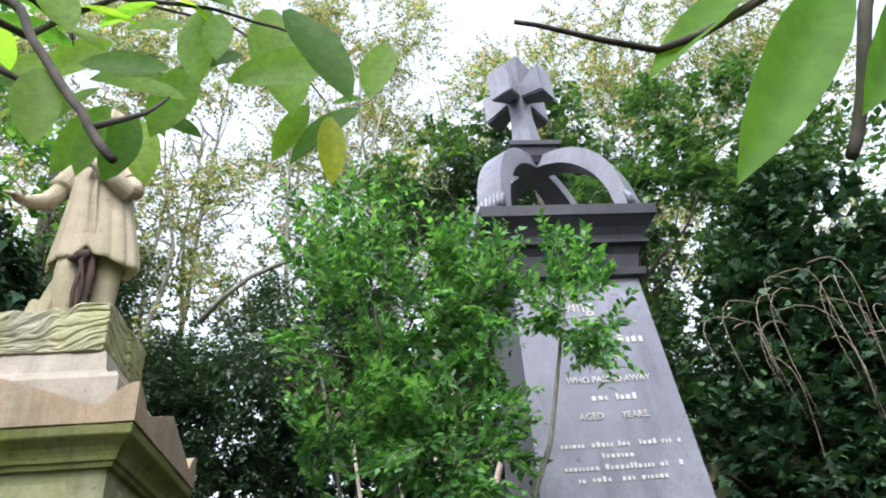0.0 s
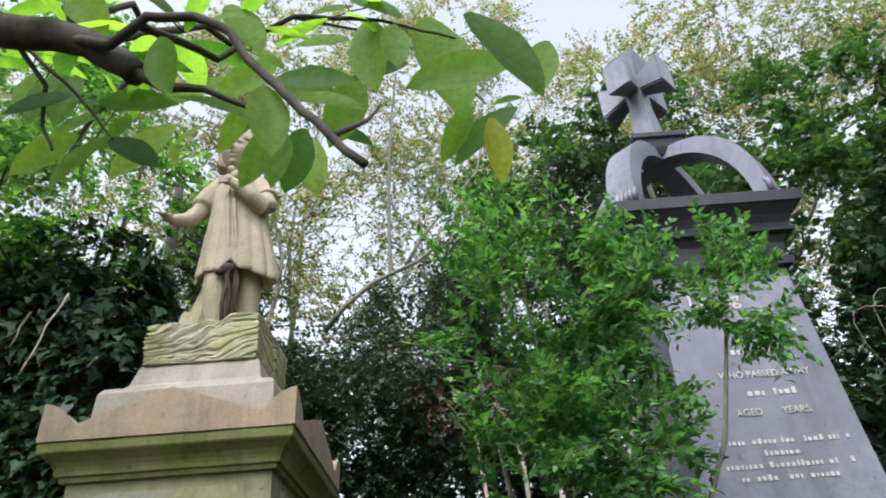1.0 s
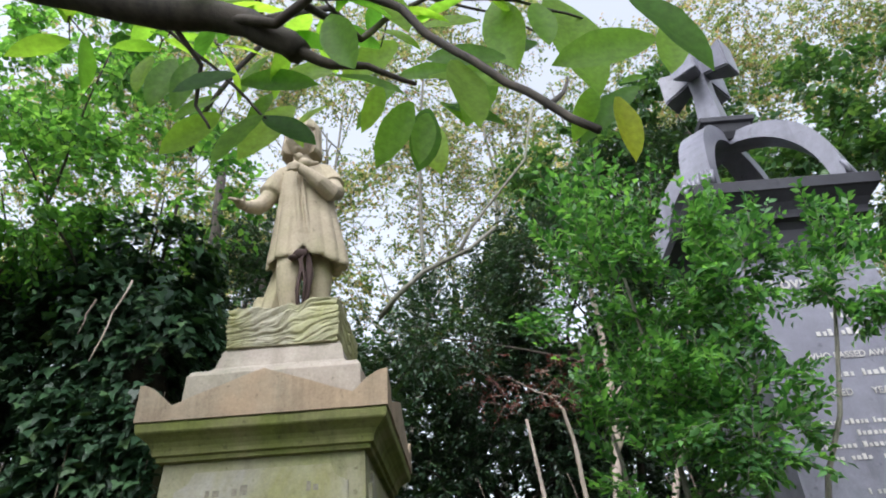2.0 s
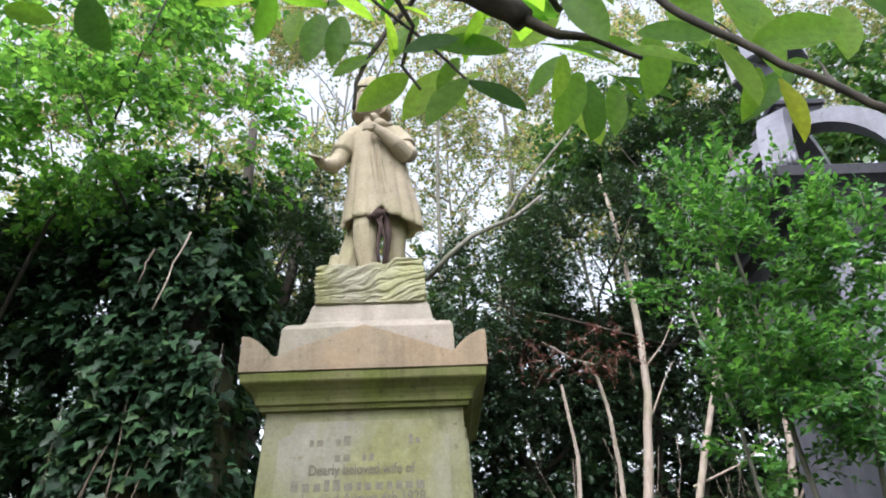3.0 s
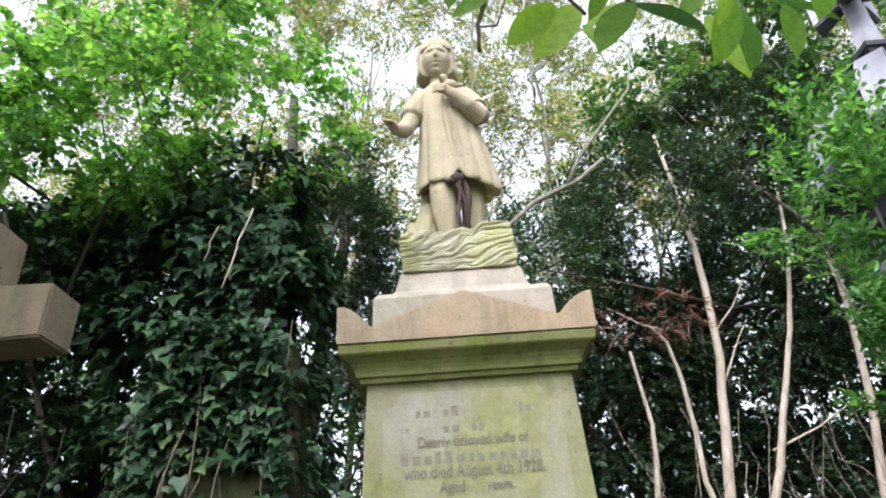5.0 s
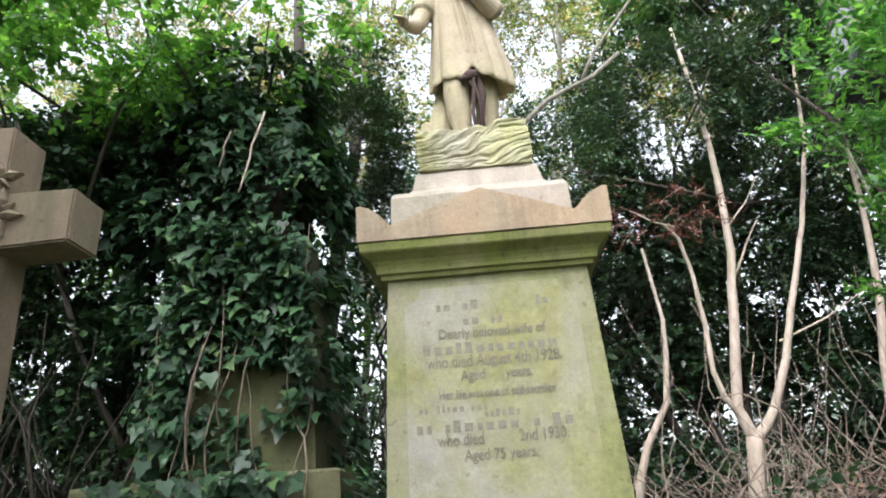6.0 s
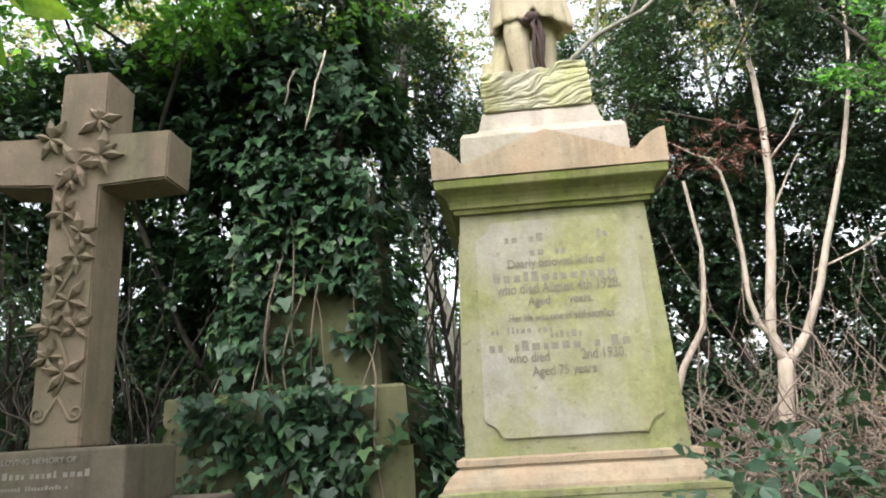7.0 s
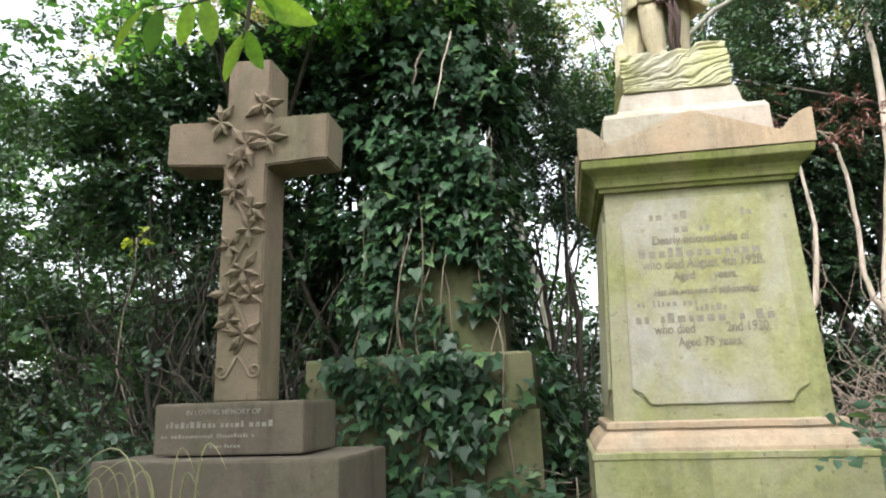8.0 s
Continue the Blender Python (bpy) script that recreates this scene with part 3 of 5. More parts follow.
def statue():
    """A standing figure of weathered stone, one plain mesh."""
    h = Heap()
    cx, cy = 0.0, 0.43
    # straight shift dress, hollow under the hem: z, x, half width, half depth, depth of the folds
    rings = [(3.275, 0.012, 0.120, 0.080, 0.0), (3.235, 0.012, 0.156, 0.100, 0.5), (3.222, 0.014, 0.168, 0.112, 1.0), (3.236, 0.014, 0.175, 0.118, 1.0), (3.30, 0.011, 0.166, 0.117, 0.95), (3.40, 0.007, 0.154, 0.114, 0.8), (3.50, 0.003, 0.143, 0.110, 0.62), (3.60, 0.0, 0.134, 0.110, 0.45), (3.70, -0.004, 0.128, 0.099, 0.25), (3.77, -0.010, 0.118, 0.090, 0.12), (3.815, -0.018, 0.092, 0.076, 0.05), (3.845, -0.024, 0.060, 0.058, 0.0)]
    seg, vs, fs = 120, [], []
    for i, (z, x, rx, ry, fold) in enumerate(rings):
        for k in range(seg):
            a = 2 * math.pi * k / seg
            pleat = abs(math.sin(a * 6.5 + 0.4 * math.sin(a * 2 + 1))) ** 0.6 - 0.6
            w = 1 + fold * (0.125 * pleat + 0.030 * math.sin(a * 4 + 2))
            flare = 0.028 * math.cos(a) * fold * fold if math.cos(a) > 0 else 0.0
            drop = 0.008 * math.sin(a * 5 + 0.9) - 0.022 * max(0.0, math.cos(a)) - 0.012 * abs(math.sin(a * 6.5))
            lift = 0.040 * math.exp(-((a - 4.80) / 0.13) ** 2)
            vs.append(Vector((cx + x + rx * w * math.cos(a) + flare, cy + ry * w * math.sin(a), z + (drop + lift) * (1 if 0 < i < 4 else 0))))
    for i in range(len(rings) - 1):
        for k in range(seg):
            k2 = (k + 1) % seg
            fs.append((i * seg + k, i * seg + k2, (i + 1) * seg + k2, (i + 1) * seg + k))
    fs.append(tuple(reversed(range(seg))))
    fs.append(tuple(range((len(rings) - 1) * seg, len(rings) * seg)))
    h.add(vs, fs)
    # two raised pleats down the front
    h.tube([(-0.030, cy - 0.075, 3.81), (-0.024, cy - 0.105, 3.68), (-0.008, cy - 0.122, 3.52), (0.014, cy - 0.116, 3.34), (0.022, cy - 0.085, 3.25)], [0.007, 0.010, 0.012, 0.013, 0.010], 8)
    h.tube([(-0.006, cy - 0.082, 3.80), (0.004, cy - 0.108, 3.68), (0.026, cy - 0.122, 3.52), (0.050, cy - 0.110, 3.34), (0.060, cy - 0.080, 3.25)], [0.006, 0.008, 0.010, 0.010, 0.008], 8)
    # neck, head and hair
    h.tube([(-0.026, cy - 0.002, 3.81), (-0.034, cy - 0.010, 3.93)], [0.050, 0.044], 16)
    head(h, Vector((-0.036, cy - 0.030, 3.975)), Vector((0.076, 0.088, 0.115)))
    bobbed_hair(h, Vector((-0.036, cy - 0.012, 4.008)))
    # arm held out, bare below a short flared sleeve
    h.tube([(-0.070, cy, 3.80), (-0.112, cy - 0.004, 3.775), (-0.148, cy - 0.016, 3.715), (-0.172, cy - 0.030, 3.640), (-0.176, cy - 0.032, 3.628)], [0.040, 0.052, 0.055, 0.062, 0.052], 16)
    h.tube([(-0.150, cy - 0.018, 3.70), (-0.186, cy - 0.045, 3.590), (-0.208, cy - 0.085, 3.525), (-0.232, cy - 0.150, 3.480), (-0.244, cy - 0.185, 3.462)], [0.044, 0.043, 0.040, 0.030, 0.023], 14)
    h.ball((-0.252, cy - 0.208, 3.455), (0.026, 0.034, 0.019), 10, 12)
    for k in range(4):
        h.tube([(-0.270 + 0.011 * k, cy - 0.220, 3.458), (-0.288 + 0.012 * k, cy - 0.248, 3.464 - 0.004 * k), (-0.292 + 0.012 * k, cy - 0.262, 3.452 - 0.004 * k)], [0.009, 0.008, 0.006], 6)
    h.tube([(-0.236, cy - 0.212, 3.468), (-0.226, cy - 0.240, 3.482)], [0.009, 0.006], 6)
    # arm folded to the chest, holding a small bird
    h.tube([(0.040, cy, 3.80), (0.085, cy - 0.002, 3.775), (0.122, cy - 0.014, 3.715), (0.140, cy - 0.024, 3.668)], [0.040, 0.052, 0.056, 0.060], 16)
    h.tube([(0.122, cy - 0.018, 3.70), (0.160, cy - 0.050, 3.605), (0.148, cy - 0.088, 3.575), (0.100, cy - 0.128, 3.610), (0.040, cy - 0.152, 3.660), (0.008, cy - 0.160, 3.682)], [0.044, 0.047, 0.046, 0.040, 0.030, 0.025], 14)
    h.ball((-0.012, cy - 0.162, 3.694), (0.032, 0.024, 0.024), 10, 12)
    for k in range(4):
        h.tube([(-0.008, cy - 0.176, 3.706 - 0.011 * k), (-0.040, cy - 0.176, 3.708 - 0.011 * k), (-0.062, cy - 0.160, 3.714 - 0.012 * k)], [0.008, 0.008, 0.006], 6)
    h.ball((-0.008, cy - 0.150, 3.768), (0.023, 0.022, 0.024), 10, 12)
    h.ball((0.020, cy - 0.140, 3.735), (0.036, 0.026, 0.028), 10, 12)
    h.tube([(-0.020, cy - 0.165, 3.768), (-0.030, cy - 0.182, 3.764)], [0.008, 0.003], 6)
    h.tube([(0.038, cy - 0.135, 3.735), (0.085, cy - 0.120, 3.745)], [0.018, 0.009], 6)
    # legs, feet and a stump beside them
    h.tube([(-0.048, cy - 0.020, 3.32), (-0.050, cy - 0.040, 3.17), (-0.044, cy - 0.038, 3.07), (-0.034, cy - 0.040, 2.98), (-0.028, cy - 0.042, 2.91)], [0.060, 0.058, 0.054, 0.042, 0.038], 16)
    h.ball((-0.024, cy - 0.088, 2.912), (0.036, 0.078, 0.028), 10, 14)
    h.tube([(0.085, cy + 0.03, 3.32), (0.086, cy + 0.03, 3.16), (0.082, cy + 0.042, 3.06), (0.078, cy + 0.042, 2.90)], [0.058, 0.055, 0.050, 0.040], 16)
    h.ball((0.080, cy - 0.005, 2.925), (0.036, 0.068, 0.028), 10, 14)
    h.tube([(-0.142, cy + 0.04, 2.87), (-0.145, cy + 0.045, 2.98), (-0.122, cy + 0.06, 3.12), (-0.10, cy + 0.07, 3.25)], [0.070, 0.062, 0.054, 0.045], 9)
    h.tube([(-0.190, cy + 0.02, 2.87), (-0.192, cy + 0.03, 2.99), (-0.196, cy + 0.04, 3.075)], [0.046, 0.040, 0.026], 7)
    me = h.mesh("stone_statue")
    me.materials.append(M_STATUE)
    ob = tagged(new("stone_statue", me), "weathered buff sandstone statue on a carved rock base", "statue")
    rm = ob.modifiers.new("fuse", "REMESH")
    rm.mode, rm.voxel_size, rm.use_smooth_shade = "VOXEL", 0.0040, True
    sm = ob.modifiers.new("soften", "SMOOTH")
    sm.factor, sm.iterations = 0.5, 1


statue()


def iron_rods():
    t = thing("iron_rods", (0.02, 0.36, 2.9), "two bent rusted iron rods set in the carved rock", "metal rods")
    for pts, r in (([(0.005, 0.33, 3.22), (0.03, 0.315, 3.15), (0.015, 0.32, 3.03), (0.03, 0.325, 2.89)], 0.009),
                   ([(0.045, 0.32, 3.24), (0.028, 0.31, 3.18), (0.05, 0.315, 3.07), (0.04, 0.33, 2.89)], 0.007)):
        h = Heap()
        h.tube(pts, [r] * len(pts), 7)
        part("rod", h.mesh("rod"), M_RUST, t)
    h = Heap()
    h.ball((0.018, 0.318, 3.215), (0.034, 0.022, 0.026))
    h.tube([(0.05, 0.35, 3.23), (0.062, 0.345, 3.12), (0.05, 0.35, 3.0), (0.058, 0.35, 2.89)], [0.012, 0.018, 0.013, 0.016], 8)
    h.ball((-0.012, 0.316, 3.196), (0.022, 0.02, 0.014))
    part("corroded_lump", h.mesh("corroded_lump"), M_RUST, t)


iron_rods()

# ---- the leafy stone cross ----
KX, KY = -1.93, 0.15


def carved_spray(h, x, z, y, size, seed, count=6, turn=0.0):
    """A carved spray: pointed leaves in low relief about one point."""
    r = random.Random(seed)
    for k in range(count):
        a = turn + 2 * math.pi * k / count + r.uniform(-0.45, 0.45)
        L = size * r.uniform(0.6, 1.15)
        d, s = Vector((math.cos(a), 0, math.sin(a))), Vector((-math.sin(a), 0, math.cos(a)))
        c = Vector((x, y, z))
        w = L * 0.19
        pts = [c + Vector((0, -0.010, 0)), c + d * L * 0.5 + s * w + Vector((0, -0.014, 0)), c + d * L + Vector((0, -0.010, 0)), c + d * L * 0.5 - s * w + Vector((0, -0.014, 0)), c + d * L * 0.5 + Vector((0, -0.028, 0)),
               c + Vector((0, 0.01, 0)), c + d * L * 0.5 + s * w * 1.2 + Vector((0, 0.01, 0)), c + d * L + Vector((0, 0.01, 0)), c + d * L * 0.5 - s * w * 1.2 + Vector((0, 0.01, 0))]
        h.add(pts, [(0, 1, 4), (1, 2, 4), (2, 3, 4), (3, 0, 4), (0, 5, 6, 1), (1, 6, 7, 2), (2, 7, 8, 3), (3, 8, 5, 0)])


def leafy_cross():
    t = thing("stone_cross", (KX, KY, 0.8), "brown sandstone grave cross with carved leaves, on stepped base", "grave cross")
    f = KY - 0.105
    out = [(KX - 0.112, 1.425), (KX + 0.095, 1.425), (KX + 0.100, 2.465), (KX + 0.385, 2.475), (KX + 0.395, 2.690), (KX + 0.108, 2.695), (KX + 0.112, 2.99), (KX - 0.098, 3.0), (KX - 0.102, 2.700), (KX - 0.39, 2.715), (KX - 0.392, 2.505), (KX - 0.106, 2.478)]
    bm = prism_bm(out, f, f + 0.21)
    bmesh.ops.recalc_face_normals(bm, faces=bm.faces)
    bmesh.ops.bevel(bm, geom=bm.edges[:], offset=0.008, segments=2, affect="EDGES")
    part("cross_body", bm, M_CROSS, t)
    n = 0
    for x, z, s, c in ((0.0, 2.57, 0.115, 7), (0.10, 2.60, 0.10, 6), (0.085, 2.76, 0.10, 6), (-0.125, 2.69, 0.085, 6), (-0.02, 2.50, 0.085, 5), (-0.04, 2.36, 0.085, 5), (0.035, 2.27, 0.075, 5), (0.03, 2.17, 0.09, 5), (-0.06, 2.10, 0.085, 5), (0.01, 1.99, 0.09, 5), (-0.06, 1.89, 0.08, 5), (0.05, 1.88, 0.07, 5), (-0.055, 1.77, 0.08, 5), (0.015, 1.71, 0.085, 5)):
        h = Heap()
        carved_spray(h, KX + x, z, f - 0.004, s * 1.08, 40 + n, c, n * 0.7)
        part("carved_leaves", h.mesh("carved_leaves", False), M_CROSS, t)
        n += 1
    h = Heap()
    stem = [(KX - 0.02 + 0.045 * math.sin(k * 0.9), f - 0.004, 1.62 + 0.062 * k) for k in range(17)]
    h.tube(stem, [0.009] * 17, 6)
    for sgn in (-1, 1):
        pts = []
        for k in range(18):
            a = k / 17 * 2.6 * math.pi
            r = 0.034 * (1 - k / 22)
            pts.append((KX - 0.005 + sgn * (0.06 + 0.034 - r * math.cos(a)) - sgn * 0.02, f - 0.003, 1.555 - r * math.sin(a) * 1.0))
        h.tube([(KX - 0.005, f - 0.003, 1.62)] + pts, [0.007] * 19, 6)
    part("carved_stem", h.mesh("carved_stem"), M_CROSS, t)
    yb = KY - 0.19
    part("inscribed_block", box_bm(KX - 0.325, KX + 0.325, yb, yb + 0.40, 1.215, 1.425, 0.012), M_CROSSBASE, t)
    part("base_block", box_bm(KX - 0.515, KX + 0.515, yb - 0.13, yb + 0.56, 0.86, 1.208, 0.014), M_CROSSBASE, t)
    part("footing", box_bm(KX - 0.66, KX + 0.60, yb - 0.2, yb + 0.66, 0.55, 0.862, 0.02), M_CROSSBASE, t)
    ib = bpy.data.objects["inscribed_block"]
    text_on(ib, "IN LOVING MEMORY OF", KX - 0.02, 1.376, yb - 0.002, 0.030, M_DULL)
    bars_on(ib, KX - 0.27, KX + 0.20, 1.325, yb - 0.002, 0.030, M_DULL, 21)
    bars_on(ib, KX - 0.29, KX + 0.12, 1.285, yb - 0.002, 0.018, M_DULL, 22)
    bars_on(ib, KX - 0.09, KX + 0.06, 1.245, yb - 0.002, 0.018, M_DULL, 23)


leafy_cross()

# ---- the grey granite monument ----
GX, GY = 2.08, 0.32


def granite_monument():
    t = thing("granite_monument", (GX, GY, 0.8), "tall dark grey granite monument with open crown and cross finial", "monument")
    part("die", stack_bm(GX, GY, [(1.00, 0.345), (2.0, 0.300), (2.86, 0.262)], 0, 2), M_GRANITE, t)
    # Base, cornice and finial plate take the granite darkened for shade.
    part("base", stack_bm(GX, GY, [(0.5, 0.46), (0.98, 0.46), (1.01, 0.44)], 0, 2), M_SHADEDGRANITE, t)
    part("cornice", stack_bm(GX, GY, [(2.85, 0.27), (2.855, 0.292), (2.885, 0.296), (2.90, 0.275), (2.955, 0.285), (2.985, 0.300), (2.99, 0.325), (3.005, 0.328), (3.01, 0.312), (3.03, 0.318), (3.06, 0.335), (3.095, 0.366), (3.10, 0.374), (3.148, 0.376), (3.155, 0.368)], 0.0006, 3), M_SHADEDGRANITE, t)
    # four curved ribs that meet under the finial
    for k in range(4):
        ang = radians(45 + 90 * k)
        bm = bmesh.new()
        rows = []
        m = 14
        for i in range(m + 1):
            a = math.pi / 2 * i / m
            ro, ri = 0.43, 0.385
            ox, oz = ro * math.cos(a) ** 0.85 + 0.02, 3.16 + 0.50 * math.sin(a) ** 0.9
            ix, iz = ri * math.cos(a) + 0.0, 3.15 + 0.455 * math.sin(a)
            w = 0.050 + 0.014 * math.cos(a)
            row = []
            for (rad, z) in ((ox, oz), (ix, iz)):
                for s in (-1, 1):
                    p = Vector((rad, s * w, z))
                    row.append(bm.verts.new(Matrix.Translation((GX, GY, 0)) @ Matrix.Rotation(ang, 4, "Z") @ p))
            rows.append(row)
        for a, b in zip(rows, rows[1:]):
            for i, j in ((0, 1), (1, 3), (3, 2), (2, 0)):
                bm.faces.new((a[i], a[j], b[j], b[i]))
        bm.faces.new((rows[0][0], rows[0][1], rows[0][3], rows[0][2]))
        bm.faces.new((rows[-1][0], rows[-1][1], rows[-1][3], rows[-1][2]))
        rib = part("crown_rib", bm, M_GRANITE, t)
        hh = Heap()
        rot = Matrix.Translation((GX, GY, 0)) @ Matrix.Rotation(ang, 4, "Z")
        for q in range(7):
            s = (q - 3) / 3
            hh.tube([rot @ Vector((0.450, s * 0.060, 3.16)), rot @ Vector((0.452, s * 0.062, 3.20)), rot @ Vector((0.440, s * 0.066, 3.25 - 0.02 * s * s))], [0.013, 0.013, 0.008], 6)
        part("carved_foot", hh.mesh("carved_foot"), M_GRANITE, rib)
    part("finial_plate", stack_bm(GX, GY, [(3.62, 0.09), (3.655, 0.105), (3.70, 0.112), (3.704, 0.128), (3.728, 0.130), (3.736, 0.122)]), M_SHADEDGRANITE, t)
    # finial: a cross with arms on both diagonals
    rot = Matrix.Translation((GX, GY, 0)) @ Matrix.Rotation(radians(45), 4, "Z")
    bm = stack_bm(0, 0, [(3.73, 0.075), (3.77, 0.058), (4.00, 0.042), (4.12, 0.044), (4.20, 0.040), (4.365, 0.072), (4.385, 0.05)])
    bmesh.ops.transform(bm, matrix=rot, verts=bm.verts)
    part("finial_shaft", bm, M_GRANITE, t)
    for k in range(4):
        bm = bmesh.new()
        a = [bm.verts.new((0.03, y, z)) for y, z in ((-0.036, 4.10), (0.036, 4.10), (0.036, 4.19), (-0.036, 4.19))]
        b = [bm.verts.new((0.182, y, z)) for y, z in ((-0.068, 4.035), (0.068, 4.035), (0.068, 4.235), (-0.068, 4.235))]
        bm.faces.new(a)
        bm.faces.new(b)
        for i in range(4):
            j = (i + 1) % 4
            bm.faces.new((a[i], a[j], b[j], b[i]))
        bmesh.ops.bevel(bm, geom=bm.edges[:], offset=0.008, segments=2, affect="EDGES")
        bmesh.ops.transform(bm, matrix=rot @ Matrix.Rotation(radians(90 * k), 4, "Z"), verts=bm.verts)
        part("finial_arm", bm, M_GRANITE, t)
    die = [c for c in t.children if c.name.startswith("die")][0]

    def fy(z):
        return GY - (0.345 - (z - 1.0) * 0.0445) - 0.003

    lean = -math.degrees(math.atan(0.0445))
    text_on(die, "Loving", GX - 0.06, 2.70, fy(2.70), 0.075, M_PALE, lean=lean)
    text_on(die, "WHO PASSED AWAY", GX + 0.03, 2.40, fy(2.40), 0.034, M_PALE, lean=lean)
    text_on(die, "AGED       YEARS.", GX + 0.02, 2.26, fy(2.26), 0.034, M_PALE, lean=lean)
    for i, (z, a, b, hgt) in enumerate(((2.56, 0.02, 0.2, 0.04), (2.49, -0.06, 0.1, 0.032), (2.33, -0.05, 0.12, 0.028), (2.16, -0.2, 0.23, 0.022), (2.12, -0.06, 0.06, 0.022), (2.08, -0.2, 0.25, 0.022), (2.04, -0.16, 0.15, 0.022), (1.93, -0.1, 0.1, 0.022))):
        bars_on(die, GX + a, GX + b, z, fy(z), hgt, M_PALE, 60 + i)


granite_monument()

# ---- the ivy-grown monument, and low stones ----
VX, VY = -1.29, 1.62


def ivy_over(owner, rng, pts, nrm, size, name="ivy"):
    """Ivy leaves that stand off their support like shingles, faces to the light above."""
    nrm = unit(nrm)
    way = nrm * 0.75 + np.array([0, 0, -0.75]) + rng.normal(0, 0.40, (len(pts), 3))
    L = size * rng.uniform(0.45, 1.6, len(pts))
    N = nrm * 0.55 + np.array([0, 0, 0.85]) + rng.normal(0, 0.38, nrm.shape)
    part(name, leaf_mesh(name, pts, way, N, L, L * rng.uniform(0.85, 1.15, len(pts)), "ivy"), M_IVY, owner)


def ivy_monument():
    t = thing("ivy_monument", (VX, VY, 0.8), "tall green-stained sandstone monument smothered in dark ivy", "monument")
    part("base_block", stack_bm(VX, VY, [(0.55, 0.585), (1.35, 0.575)], 0.003, 6), M_STELE, t)
    part("middle_block", stack_bm(VX, VY, [(1.354, 0.560), (1.645, 0.548), (1.66, 0.530)], 0.003, 6), M_STELE, t)
    part("shaft", stack_bm(VX, VY, [(1.66, 0.40), (2.1, 0.385), (2.9, 0.34), (2.92, 0.30)], 0.006, 8), M_STELE, t)
    part("ivy_trunk", limb_mesh("ivy_trunk", [(wander((VX - 0.05, VY, 2.85), (VX - 0.12, VY + 0.1, 3.95), 8, 0.06, 6), 0.32, 0.14)]), M_BARK, t)
    rng = np.random.default_rng(5)
    P, N = [], []
    while len(P) < 7600:
        z = rng.uniform(0.85, 3.75)
        half = 0.58 if z < 1.35 else 0.555 if z < 1.66 else 0.40 - (z - 1.66) * 0.055
        face = rng.random()
        thick = rng.uniform(0.01, 0.15 + 0.05 * (z > 2.6)) * (0.6 + 0.8 * rng.random())
        s = rng.uniform(-1.08, 1.08)
        if face < 0.62:
            p, nn = (VX + s * half, VY - half - thick, z), (0, -1, 0)
        elif face < 0.82:
            p, nn = (VX + half + thick, VY + s * half, z), (1, 0, 0)
        else:
            p, nn = (VX - half - thick, VY + s * half, z), (-1, 0, 0)
        bare = p[0] > VX + (0.16 if z < 1.66 else 0.06) + 0.10 * math.sin(z * 5) and z < 2.2 and face < 0.7
        lump = noise.noise(Vector((p[0] * 2.6, p[1] * 2.6, p[2] * 2.6)))
        if bare and (lump < 0.12 or rng.random() < 0.6):
            continue
        if lump < -0.12 and rng.random() < 0.8:
            continue
        if z > 3.0 and abs(p[0] - VX + 0.15) < 0.33 and rng.random() < 0.7:
            continue
        P.append(p)
        N.append(nn)
    ivy_over(t, rng, np.array(P), np.array(N, dtype=float), 0.060)
    # bulging crown of ivy at the head, running on up into the tree
    p, c = blob_points(rng, [(VX - 0.15, VY - 0.1, 3.55, 0.62, 0.55, 0.5), (VX + 0.15, VY - 0.05, 3.3, 0.45, 0.5, 0.4), (VX - 0.5, VY, 3.2, 0.45, 0.5, 0.6), (VX - 0.55, VY + 0.1, 2.5, 0.35, 0.45, 0.7), (VX - 0.1, VY - 0.05, 4.0, 0.55, 0.5, 0.4)], 7000, 0.5, 0.36, 2.5)
    ivy_over(t, rng, p, unit(p - c) + np.array([0, -0.4, 0.2]), 0.062, "ivy_crown")
    vines = []
    for k in range(12):
        a = rng.uniform(-0.45, 0.5)
        y = VY - 0.60
        top = rng.uniform(1.7, 3.2)
        pts = wander((VX + a, y, 0.85), (VX + a * 0.7 + rng.uniform(-0.2, 0.2), VY - 0.43, top), 14, 0.22, k)
        vines.append((pts, rng.uniform(0.004, 0.010), 0.002))
    for way in vines:
        part("ivy_stem", limb_mesh("ivy_stem", [way]), M_VINE, t)
    return t


ivy_monument()


def low_stone(x, y, w, d, z0, z1, label, mat):
    bm = stack_bm(0, 0, [(z0, 0.5), (z1 - 0.02, 0.49), (z1, 0.46)], 0.004, 4)
    bmesh.ops.scale(bm, vec=(w, d, 1), verts=bm.verts)
    bmesh.ops.translate(bm, vec=(x, y, 0), verts=bm.verts)
    ob = part("headstone", bm, mat, None)
    tagged(ob, label, "headstone")


low_stone(-1.93, 1.12, 0.17, 0.16, 0.6, 1.65, "narrow green-stained stone post beside the ivy", M_STELE)
low_stone(2.95, 1.1, 0.55, 0.16, 0.6, 2.55, "dark weathered headstone half hidden by ivy", M_STELE)

# ---- foreground boughs with broad leaves ----


